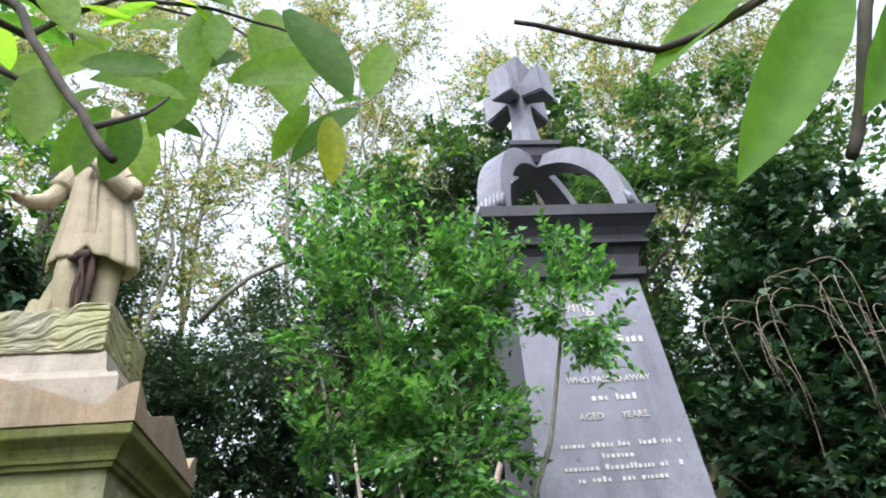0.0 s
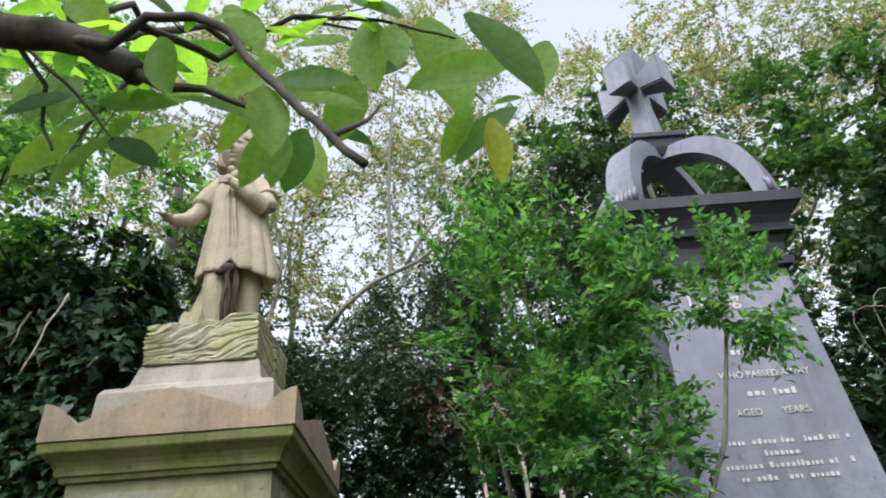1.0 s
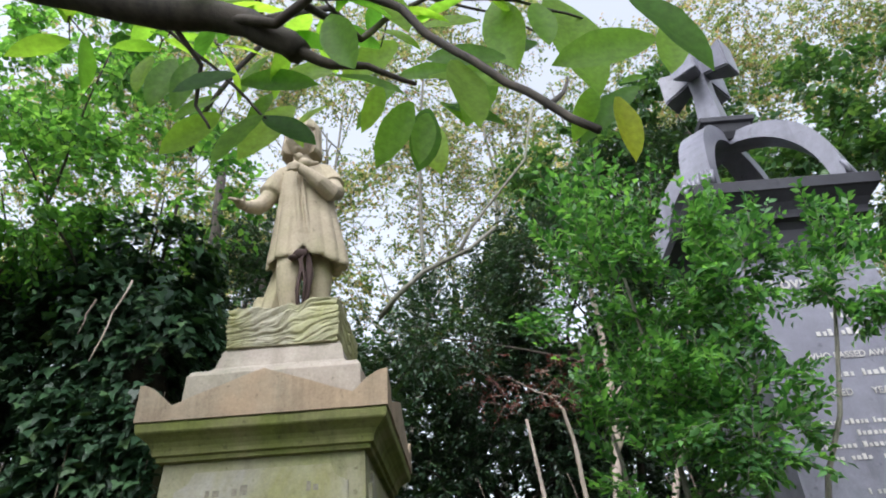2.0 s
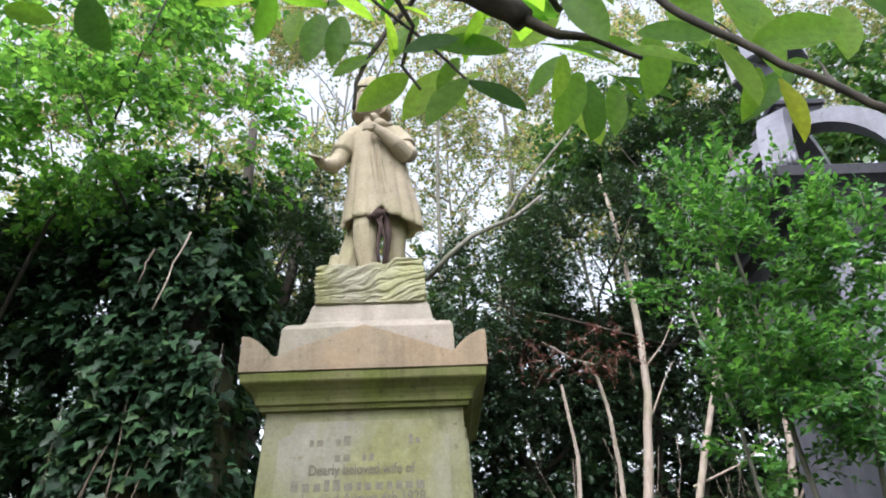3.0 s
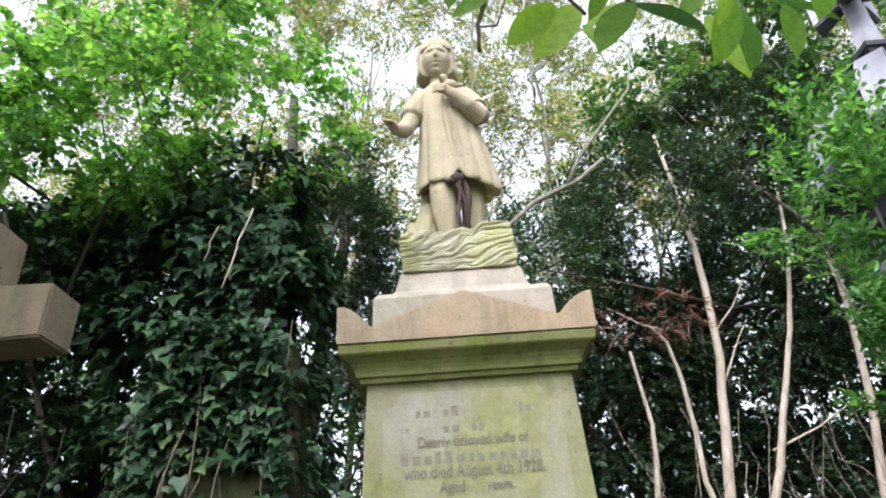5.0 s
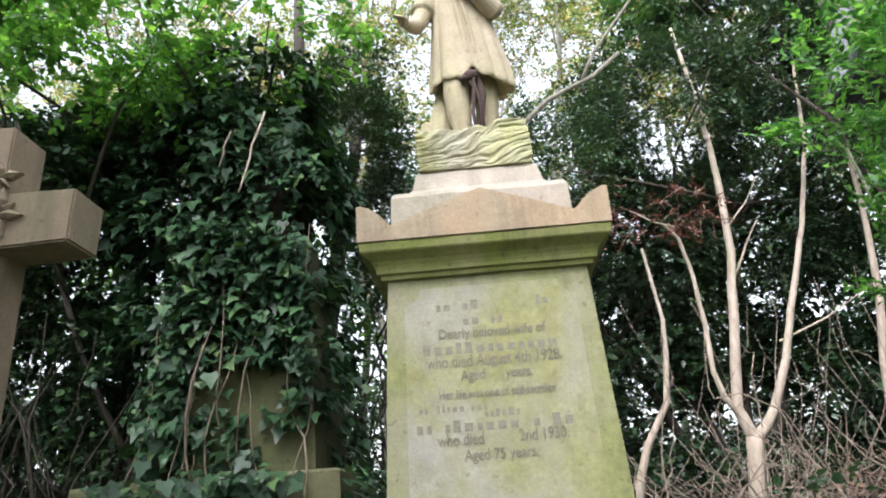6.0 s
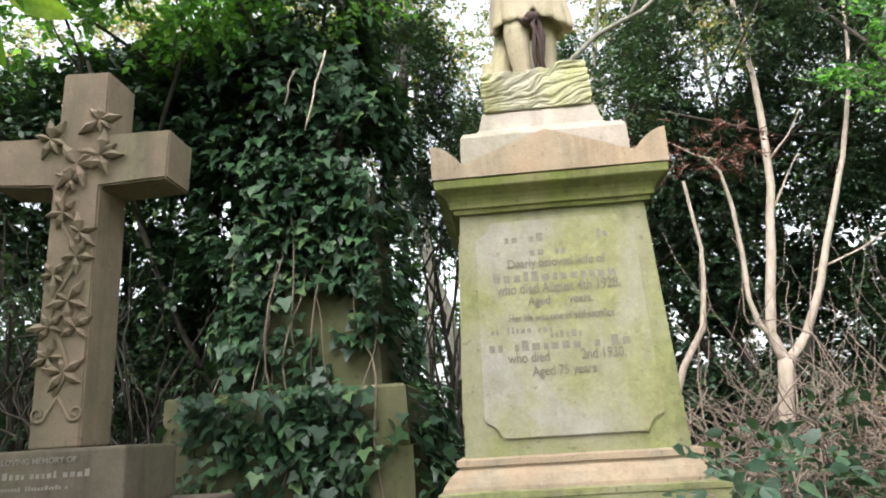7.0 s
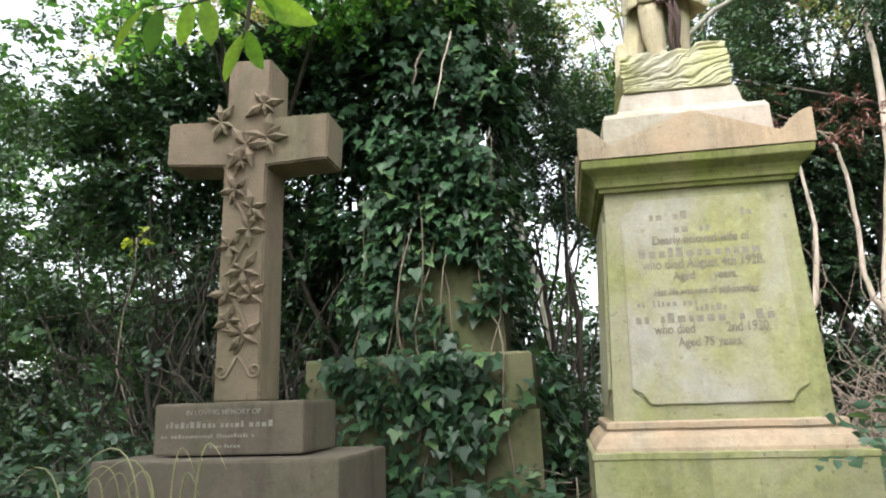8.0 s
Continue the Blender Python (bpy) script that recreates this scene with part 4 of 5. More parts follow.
def broad_leaf_mesh(name, bend, width):
    """One broad pointed leaf, 1 long, folded along the midrib."""
    rows = 7
    vs, fs = [], []
    for i in range(rows + 1):
        u = i / rows
        w = width * math.sin(math.pi * min(1, u * 0.93 + 0.04)) ** 0.8 * (1 if u < 0.97 else 0.15)
        z = -bend * u * u
        for s in (-1, -0.5, 0, 0.5, 1):
            vs.append((u, s * w, z + 0.05 * abs(s) * math.sin(math.pi * u) + 0.006 * math.sin(u * 17 + s)))
    for i in range(rows):
        for k in range(4):
            a = i * 5 + k
            fs.append((a, a + 1, a + 6, a + 5))
    me = bpy.data.meshes.new(name)
    me.from_pydata(vs, [], fs)
    me.polygons.foreach_set("use_smooth", [True] * len(fs))
    return me


def object_leaf_material(name, stops, rough, through_light):
    m = leaf_material(name, stops, rough, through_light)
    nt = m.node_tree
    info = nt.nodes.new("ShaderNodeObjectInfo")
    for n in nt.nodes:
        if n.bl_idname == "ShaderNodeValToRGB" and n.inputs["Fac"].links and n.inputs["Fac"].links[0].from_socket.name == "Random Per Island":
            nt.links.new(info.outputs["Random"], n.inputs["Fac"])
    return m


M_BROAD = object_leaf_material("broad_green_leaf", [(0, (0.055, 0.15, 0.03)), (0.4, (0.19, 0.37, 0.06)), (1, (0.36, 0.54, 0.09))], 0.5, 0.82)
M_YELLOW = object_leaf_material("yellowing_broad_leaf", [(0, (0.42, 0.46, 0.03)), (1, (0.48, 0.50, 0.03))], 0.6, 0.75)
BROAD = [broad_leaf_mesh("broad_leaf", b, w) for b, w in ((0.10, 0.175), (0.20, 0.165), (0.05, 0.20), (0.26, 0.175))]
for me in BROAD:
    me.materials.append(M_BROAD)
YELLOW = broad_leaf_mesh("yellow_leaf", 0.12, 0.17)
YELLOW.materials.append(M_YELLOW)


def hang_leaf(owner, at, way, length, r, mesh=None, face=None):
    d = Vector(way).normalized()
    n = Vector(face) if face else Vector((r.gauss(0, 0.45), r.gauss(-0.35, 0.45), 1))
    s = n.cross(d).normalized()
    n = d.cross(s)
    m = Matrix((d, s, n)).transposed().to_4x4()
    ob = new("leaf", mesh or r.choice(BROAD))
    ob.parent = owner
    ob.matrix_parent_inverse = Matrix.Translation(owner.location).inverted()
    ob.matrix_basis = Matrix.Translation(at) @ m @ Matrix.Scale(length, 4)
    return ob


def grow(t, limbs):
    """Crooked branches, each (points, first radius, last radius)."""
    for pts, r0, r1 in limbs:
        pts = [Vector(p) for p in pts]
        fine = []
        for a, b in zip(pts, pts[1:]):
            for k in range(4):
                q = a.lerp(b, k / 4)
                fine.append(q + noise.noise_vector(q * 9) * min(0.012, r0 * 0.9))
        fine.append(pts[-1])
        part("branch", limb_mesh("branch", [(fine, r0, r1)]), M_BARK, t)


def bough(name, label, limbs):
    t = thing(name, limbs[0][0][0], label, "tree")
    grow(t, limbs)
    return t


def whorl(t, whorls, seed):
    """Whorls of leaves: (x, y, z, leaves, length, dx, dy, dz)."""
    r = random.Random(seed)
    stalks = []
    for x, y, z, n, ln, dx, dy, dz in whorls:
        c = Vector((x, y, z))
        for k in range(n):
            a = 2 * math.pi * (k + r.random() * 0.5) / n
            way = Vector((dx, dy, dz)) + Vector((math.cos(a), math.sin(a) * 0.8, r.uniform(-0.5, 0.3))) * 0.75
            foot = c + Vector((r.gauss(0, 0.02), r.gauss(0, 0.03), r.gauss(0, 0.02)))
            hang_leaf(t, foot, way, ln * r.uniform(0.7, 1.2), r)
            stalks.append(([c - Vector((dx, dy, dz)) * 0.05 + Vector((0, 0, 0.03)), c, foot], 0.0025, 0.0015))
    tagged(part("stalkwork", limb_mesh("stalkwork", stalks), M_BARK, t), kind="stuff")


def leaves_on(t, leaves, seed):
    """Single leaves: (foot, tip, mesh)."""
    r = random.Random(seed)
    for at, tip, mesh in leaves:
        v = Vector(tip) - Vector(at)
        hang_leaf(t, at, v, v.length, r, mesh, (r.gauss(0, 0.35), -1, r.gauss(0.1, 0.35)))


M_NEAR = object_leaf_material("sunlit_broad_leaf", [(0, (0.16, 0.36, 0.05)), (1, (0.22, 0.44, 0.06))], 0.6, 0.75)
NARROW = broad_leaf_mesh("broad_leaf", 0.03, 0.095)
NARROW.materials.append(M_NEAR)


def near_point(a):
    """A point of the twig that hangs close by the start of the way."""
    return Vector((1.214, -2.307, 1.49)) + Vector(a) * 0.16


laurel = bough("laurel_tree", "laurel tree with dark crooked boughs and drooping broad green leaves", [
    ([(-2.1, -2.5, -0.05), (-2.15, -2.45, 1.2), (-2.0, -2.3, 2.4), (-1.7, -2.0, 3.2), (-1.3, -1.6, 3.45)], 0.11, 0.06),
    ([(-1.7, -2.0, 3.2), (-0.75, -1.5, 3.15), (-0.2, -1.42, 2.84), (0.15, -1.42, 2.69), (0.26, -1.42, 2.66), (0.36, -1.42, 2.62), (0.46, -1.42, 2.52)], 0.050, 0.026),
    ([(0.44, -1.42, 2.53), (0.52, -1.42, 2.48), (0.59, -1.42, 2.47), (0.68, -1.41, 2.42)], 0.013, 0.004),
    ([(0.30, -1.42, 2.64), (0.42, -1.47, 2.55), (0.49, -1.50, 2.59), (0.59, -1.50, 2.57), (0.66, -1.51, 2.50), (0.74, -1.54, 2.37), (0.82, -1.58, 2.22), (0.923, -1.645, 2.06)], 0.011, 0.006),
])
grow(laurel, [
    ([(0.47, -1.49, 2.58), (0.56, -1.32, 2.67), (0.61, -1.30, 2.75), (0.71, -1.30, 2.81), (0.84, -1.30, 2.80), (0.91, -1.29, 2.79), (1.08, -1.2, 2.82)], 0.009, 0.003),
    ([(0.06, -1.42, 2.72), (0.12, -1.30, 2.77), (0.21, -1.28, 2.68), (0.31, -1.28, 2.56), (0.36, -1.28, 2.49)], 0.005, 0.003),
    ([(0.87, -1.61, 2.14), (0.91, -1.55, 2.23), (0.93, -1.52, 2.29)], 0.005, 0.002),
    ([(0.18, -1.42, 2.67), (0.24, -1.36, 2.58), (0.21, -1.30, 2.53), (0.25, -1.30, 2.46)], 0.006, 0.003),
    ([(0.15, -1.40, 2.70), (0.26, -1.2, 3.05), (0.23, -1.0, 3.09), (0.16, -1.0, 2.98), (0.12, -1.0, 2.89), (0.07, -1.0, 2.77), (0.07, -1.0, 2.68)], 0.010, 0.005),
    ([(0.07, -1.0, 2.76), (0.12, -1.0, 2.76), (0.16, -1.0, 2.88)], 0.003, 0.002),
    ([(0.36, -1.42, 2.62), (0.46, -1.2, 2.95), (0.52, -1.1, 2.96), (0.55, -1.1, 2.85)], 0.010, 0.007),
])
grow(laurel, [
    ([(0.71, -1.30, 2.81), (0.9, -1.15, 2.92), (1.06, -1.08, 2.86), (1.14, -1.08, 2.72)], 0.004, 0.002),
    ([(-1.5, -1.8, 3.35), (-1.25, -1.40, 3.0), (-1.28, -1.26, 2.6), (-1.289, -1.25, 2.417), (-1.308, -1.25, 2.308)], 0.014, 0.004),
    ([(-1.285, -1.255, 2.46), (-1.42, -1.24, 2.44), (-1.56, -1.24, 2.43)], 0.004, 0.002),
    ([(-1.7, -2.0, 3.2), (-0.4, -2.5, 3.6), (0.8, -2.7, 3.3), (1.5, -2.3, 2.5)], 0.030, 0.006),
    ([(1.5, -2.3, 2.5), near_point((1.781, 1.237, 2.025)), near_point((1.169, 1.206, 1.613)), near_point((0.950, 1.206, 1.462)), near_point((0.813, 1.206, 1.400)), near_point((0.656, 1.206, 1.437)), near_point((0.431, 1.206, 1.506))], 0.0030, 0.0010),
    ([(1.5, -2.3, 2.5), near_point((1.788, 1.206, 2.075)), near_point((1.494, 1.206, 1.569)), near_point((1.344, 1.206, 1.262)), near_point((1.206, 1.206, 1.019))], 0.0040, 0.0026),
])
whorl(laurel, [
    (0.16, -1.15, 2.90, 4, 0.14, 0.2, 0, 0.1), (0.02, -1.16, 2.92, 4, 0.13, -0.4, 0, 0), (0.40, -1.36, 2.64, 4, 0.15, 0.2, 0, 0.1), (0.52, -1.40, 2.66, 4, 0.15, 0.3, 0, 0.2),
    (0.62, -1.30, 2.76, 4, 0.15, 0.2, 0, 0.1), (0.84, -1.30, 2.82, 3, 0.15, 0.2, 0, 0.1), (0.24, -1.38, 2.72, 4, 0.15, -0.2, 0, 0.2), (-0.10, -1.34, 2.80, 5, 0.15, -0.2, 0, 0.1),
], 11)
leaves_on(laurel, [
    (near_point((1.250, 1.237, 1.769)), near_point((0.763, 1.200, 1.312)), NARROW), (near_point((1.437, 1.137, 1.688)), near_point((0.850, 1.137, 0.906)), NARROW),
    (near_point((1.650, 1.187, 1.650)), near_point((1.250, 1.137, 1.106)), NARROW),
    ((-1.30, -1.25, 2.33), (-1.36, -1.25, 2.20), BROAD[2]), ((-1.30, -1.25, 2.33), (-1.255, -1.25, 2.22), BROAD[2]), ((-1.28, -1.25, 2.42), (-1.12, -1.25, 2.33), BROAD[0]),
    ((-1.26, -1.25, 2.44), (-1.19, -1.25, 2.34), BROAD[1]), ((-1.42, -1.24, 2.44), (-1.40, -1.24, 2.31), BROAD[2]), ((-1.46, -1.24, 2.44), (-1.49, -1.24, 2.32), BROAD[0]),
    ((-1.55, -1.24, 2.43), (-1.58, -1.24, 2.31), BROAD[2]), ((-1.60, -1.24, 2.44), (-1.69, -1.24, 2.33), BROAD[0]),
], 12)
leaves_on(laurel, [
    ((0.75, -1.55, 2.32), (0.78, -1.57, 2.16), BROAD[2]),
    ((0.69, -1.20, 2.55), (0.67, -1.22, 2.40), BROAD[0]),
    ((0.66, -0.95, 2.79), (0.71, -0.97, 2.57), BROAD[2]),
    ((0.59, -1.20, 2.65), (0.56, -1.22, 2.51), BROAD[1]),
    ((0.86, -1.35, 2.54), (0.70, -1.37, 2.54), BROAD[2]),
    ((0.70, -1.25, 2.61), (0.87, -1.27, 2.56), BROAD[0]),
    ((0.73, -1.10, 2.67), (0.87, -1.12, 2.59), BROAD[0]),
    ((1.19, -1.30, 2.62), (0.96, -1.32, 2.55), BROAD[2]),
    ((1.09, -1.45, 2.59), (1.21, -1.47, 2.36), BROAD[0]),
    ((1.01, -1.20, 2.91), (1.08, -1.22, 2.56), BROAD[2]),
    ((0.87, -1.25, 2.85), (0.89, -1.27, 2.60), BROAD[2]),
    ((0.94, -1.35, 2.70), (0.95, -1.37, 2.55), BROAD[2]),
    ((1.10, -1.10, 2.69), (1.03, -1.12, 2.53), BROAD[1]),
    ((1.23, -1.10, 2.71), (1.16, -1.12, 2.69), BROAD[1]),
], 20)
leaves_on(laurel, [
    ((1.15, -1.09, 2.66), (1.16, -1.11, 2.46), YELLOW),
    ((0.53, -1.50, 2.52), (0.58, -1.52, 2.36), BROAD[2]),
    ((0.50, -1.35, 2.53), (0.66, -1.37, 2.46), BROAD[0]),
    ((0.28, -1.25, 2.64), (0.45, -1.27, 2.62), BROAD[1]),
    ((0.35, -1.28, 2.51), (0.26, -1.30, 2.37), BROAD[2]),
    ((0.35, -1.28, 2.50), (0.47, -1.30, 2.40), BROAD[2]),
    ((0.33, -1.40, 2.50), (0.22, -1.42, 2.45), BROAD[2]),
    ((0.34, -1.20, 2.65), (0.29, -1.22, 2.55), BROAD[1]),
    ((0.69, -1.20, 2.84), (0.83, -1.22, 2.83), BROAD[2]),
    ((0.59, -1.25, 2.78), (0.69, -1.27, 2.71), BROAD[1]),
    ((0.22, -1.20, 2.60), (0.11, -1.22, 2.48), BROAD[2]),
    ((0.58, -1.35, 2.81), (0.67, -1.37, 2.63), BROAD[2]),
    ((0.21, -1.35, 2.90), (0.33, -1.37, 2.73), BROAD[2]),
    ((0.84, -1.30, 2.86), (0.96, -1.32, 2.78), BROAD[0]),
], 21)
leaves_on(laurel, [
    ((0.25, -1.30, 2.95), (0.16, -1.32, 2.83), BROAD[2]),
    ((0.72, -1.20, 2.95), (0.83, -1.22, 2.96), BROAD[0]),
    ((0.56, -1.40, 2.68), (0.64, -1.42, 2.70), BROAD[1]),
    ((-0.10, -1.00, 3.06), (-0.11, -1.02, 2.90), BROAD[2]),
    ((-0.03, -1.00, 3.04), (-0.06, -1.02, 2.84), BROAD[2]),
    ((0.03, -1.00, 3.03), (0.01, -1.02, 2.83), BROAD[0]),
    ((0.24, -1.00, 3.02), (0.18, -1.02, 2.85), BROAD[2]),
    ((0.33, -1.00, 2.81), (0.20, -1.02, 2.63), BROAD[2]),
    ((0.47, -1.00, 2.96), (0.26, -1.02, 2.88), BROAD[0]),
    ((0.62, -1.10, 2.91), (0.48, -1.12, 2.77), BROAD[2]),
    ((0.62, -1.10, 2.75), (0.51, -1.12, 2.63), BROAD[1]),
    ((0.65, -1.10, 2.69), (0.57, -1.12, 2.49), BROAD[0]),
    ((0.69, -1.05, 2.71), (0.66, -1.07, 2.50), BROAD[2]),
    ((0.84, -1.15, 2.77), (0.78, -1.17, 2.54), BROAD[2]),
], 22)
leaves_on(laurel, [
    ((0.72, -1.10, 2.68), (0.79, -1.12, 2.60), BROAD[1]),
    ((0.78, -1.15, 2.73), (0.62, -1.17, 2.72), BROAD[0]),
    ((0.96, -1.20, 2.75), (0.83, -1.22, 2.69), BROAD[2]),
    ((1.22, -1.05, 2.73), (1.05, -1.07, 2.58), BROAD[1]),
    ((1.29, -1.20, 2.79), (1.24, -1.22, 2.60), BROAD[2]),
    ((0.13, -1.00, 2.90), (0.03, -1.02, 2.92), BROAD[1]),
    ((0.12, -1.00, 2.87), (0.01, -1.02, 2.79), BROAD[0]),
    ((0.33, -1.00, 2.74), (0.36, -1.02, 2.66), BROAD[1]),
    ((0.42, -1.00, 2.80), (0.33, -1.02, 2.73), BROAD[1]),
    ((0.08, -1.00, 3.09), (-0.04, -1.02, 3.06), BROAD[0]),
    ((-0.79, -1.00, 3.04), (-0.95, -1.02, 3.09), BROAD[2]),
    ((-0.74, -1.00, 3.13), (-0.61, -1.02, 2.90), BROAD[2]),
], 23)
# Overhead leaves, out of view, added to the laurel to shade the clearing.
part("crown", leaf_mesh("crown", *sprays(np.random.default_rng(14), blob_points(np.random.default_rng(15), [(-1.3, -2.7, 4.4, 1.2, 1.0, 0.7), (-2.2, -1.9, 4.2, 1.1, 1.0, 0.8), (-2.8, -2.6, 3.2, 0.9, 0.9, 0.9)], 1100, 0.2)[0], np.random.default_rng(16).normal(0, 1, (1100, 3)), 0.3, 9, 0.15, 0.36)[0], "oval"), M_LAUREL, laurel)

# ---- shrubs and trees ----


def stems(base, tops, r0, seed, steps=9, amount=0.14):
    out = []
    for i, tp in enumerate(tops):
        b = (base[0] + 0.05 * math.cos(i * 2.4), base[1] + 0.05 * math.sin(i * 2.4), ground_z(base[0], base[1]) - 0.06)
        out.append((wander(b, tp, steps, amount, seed + i * 3), r0 * (1 - 0.12 * (i % 3)), r0 * 0.35))
    return out


def at_ground(x, y):
    return (x, y, ground_z(x, y))



def plume_bush():
    """A feathery bush: many plumes that rise from a few stems, each with small sprays on both sides."""
    rng = np.random.default_rng(21)
    base = at_ground(1.35, -0.35)
    t = thing("box_bush", base, "bright green feathery evergreen bush beside the granite monument", "bush")
    for way in stems((1.35, -0.35), [(1.25, -0.42, 2.55), (1.60, -0.48, 2.5), (1.08, -0.38, 2.35), (1.80, -0.55, 2.4)], 0.014, 3):
        part("trunk", limb_mesh("trunk", [way]), M_GREYBARK, t)
    blobs = [(1.20, -0.45, 2.52, 0.30, 0.26, 0.42), (1.46, -0.50, 2.50, 0.23, 0.2, 0.28), (1.22, -0.40, 2.05, 0.28, 0.2, 0.30), (1.44, -0.50, 2.10, 0.20, 0.18, 0.24), (1.80, -0.60, 2.42, 0.13, 0.1, 0.22)]
    S, D = [], []
    for k in range(112):
        x, y, z, rx, ry, rz = blobs[k % 5 if k % 10 < 5 else k % 4]
        q = rng.normal(0, 1, 3)
        q = q / np.linalg.norm(q) * rng.uniform(0.75, 1.12)
        tip = np.array((x + q[0] * rx, y + q[1] * ry, z + q[2] * rz))
        root = np.array((x, y, z - rz * 0.5)) + rng.normal(0, 0.06, 3)
        axis = tip - root
        ln = np.linalg.norm(axis)
        axis = axis / ln
        side = np.cross(axis, rng.normal(0, 1, 3) * 0.5 + np.array([0.2, -1.0, 0.6]))
        side /= np.linalg.norm(side)
        for j in range(11):
            u = 0.35 + 0.65 * j / 10
            S.append(root + axis * ln * u + rng.normal(0, 0.008, 3))
            D.append(axis * 0.9 + side * (0.8 if j % 2 else -0.8) * (1.1 - u * 0.7) + rng.normal(0, 0.15, 3) + np.array([0, 0, 0.15]))
    S, D = np.array(S), np.array(D)
    lv, tw = sprays(rng, S, D, 0.11, 10, 0.038, 0.5, 0.6, 0.05)
    part("crown", leaf_mesh("crown", *lv, "small"), M_BOX, t)
    tagged(part("twigwork", twig_mesh("twigwork", tw, 0.0014), M_GREYBARK, t), kind="stuff")


plume_bush()

tree("hazel_tree", "leafy tree with bright green leaves lit from above", "tree", at_ground(-1.9, 2.3),
     stems((-1.9, 2.3), [(-2.1, 1.5, 4.4), (-1.2, 1.5, 4.5), (-2.7, 1.2, 3.8)], 0.035, 5),
     [(-2.1, 1.0, 4.3, 0.8, 0.55, 0.65), (-1.2, 1.3, 4.45, 0.6, 0.5, 0.5), (-2.8, 0.9, 4.0, 0.7, 0.5, 0.5), (-1.8, 1.0, 4.0, 0.7, 0.35, 0.28), (-1.7, 0.55, 4.25, 0.7, 0.35, 0.2), (-2.6, 0.4, 4.15, 0.6, 0.35, 0.2), (-2.0, 0.9, 5.2, 0.9, 0.7, 0.5), (-3.1, 0.0, 4.3, 0.6, 0.5, 0.4), (-1.3, 0.5, 5.0, 0.5, 0.5, 0.4)],
     22, M_HAZEL, M_BARK, n=1220, spray_len=0.2, leaves=10, leaf_len=0.062, ratio=0.72, kind="oval", gap=0.49, droop=0.2, gap_scale=2.6)

tree("holly_tree", "dark glossy evergreen tree behind the monuments", "tree", at_ground(1.9, 3.4),
     stems((1.9, 3.4), [(1.0, 3.0, 4.2), (2.2, 3.0, 4.8), (2.9, 2.6, 4.8), (0.6, 3.0, 3.4)], 0.05, 7),
     [(0.75, 2.7, 3.85, 0.65, 0.45, 0.6), (1.6, 2.7, 4.3, 0.75, 0.5, 0.8), (2.5, 2.6, 4.9, 0.8, 0.5, 0.85), (3.1, 2.3, 4.2, 0.6, 0.5, 0.8), (3.2, 2.7, 5.2, 0.7, 0.5, 0.7), (1.3, 2.9, 3.3, 0.9, 0.4, 0.5), (2.2, 2.9, 3.4, 0.7, 0.4, 0.6), (0.3, 3.0, 3.0, 0.5, 0.4, 0.7), (1.75, 1.95, 4.2, 0.5, 0.22, 0.32), (2.45, 2.0, 3.85, 0.45, 0.22, 0.4), (0.6, 1.9, 3.5, 0.3, 0.2, 0.25)],
     23, M_HOLLY, M_BARK, n=6600, spray_len=0.22, leaves=11, leaf_len=0.055, ratio=0.5, gap=0.27, gap_scale=2.2)

tree("holly_bush", "dark evergreen bush in deep shade behind the statue", "bush", at_ground(-0.5, 3.2),
     stems((-0.5, 3.2), [(-0.5, 3.0, 3.4), (-0.75, 3.0, 2.8)], 0.035, 9),
     [(-0.45, 2.9, 3.4, 0.5, 0.4, 0.6), (-0.75, 3.1, 3.2, 0.3, 0.3, 0.3), (-0.6, 2.8, 1.2, 0.4, 0.3, 0.3), (-0.05, 3.0, 3.75, 0.45, 0.4, 0.45), (0.35, 3.0, 3.9, 0.3, 0.3, 0.35)],
     24, M_HOLLY, M_BARK, n=1350, spray_len=0.22, leaves=11, leaf_len=0.055, ratio=0.5, gap=0.36, gap_scale=2.2)

tree("ivy_thicket", "dark ivy-laden shrub in deep shade beside the ivy monument", "bush", at_ground(-2.5, 2.2),
     stems((-2.5, 2.2), [(-2.3, 1.9, 3.6), (-2.9, 1.8, 3.7), (-2.2, 2.0, 2.5)], 0.03, 71),
     [(-2.2, 1.6, 3.55, 0.60, 0.40, 0.55), (-2.95, 1.7, 3.55, 0.65, 0.4, 0.55), (-2.2, 1.95, 2.5, 0.45, 0.35, 0.5), (-3.6, 1.7, 3.2, 0.6, 0.4, 0.7), (-2.8, 2.0, 2.4, 0.5, 0.3, 0.5), (-1.7, 2.0, 3.8, 0.7, 0.4, 0.4), (-2.6, 2.0, 3.8, 0.7, 0.4, 0.4)],
     29, M_IVY, M_BARK, n=3600, spray_len=0.2, leaves=9, leaf_len=0.062, ratio=0.75, kind="oval", gap=0.24, gap_scale=2.4)

tree("yew_tree", "dark evergreen tree rising behind the ivy monument", "tree", at_ground(-1.35, 2.75),
     stems((-1.35, 2.75), [(-1.3, 2.4, 5.6), (-0.8, 2.4, 4.4)], 0.11, 75, 11, 0.2),
     [(-0.85, 2.2, 4.0, 0.40, 0.35, 0.50), (-0.8, 2.3, 4.6, 0.35, 0.4, 0.3), (-1.5, 2.3, 4.3, 0.5, 0.3, 0.3)],
     33, M_HOLLY, M_BARK, n=1300, spray_len=0.2, leaves=11, leaf_len=0.05, ratio=0.5, gap=0.36, gap_scale=2.6)

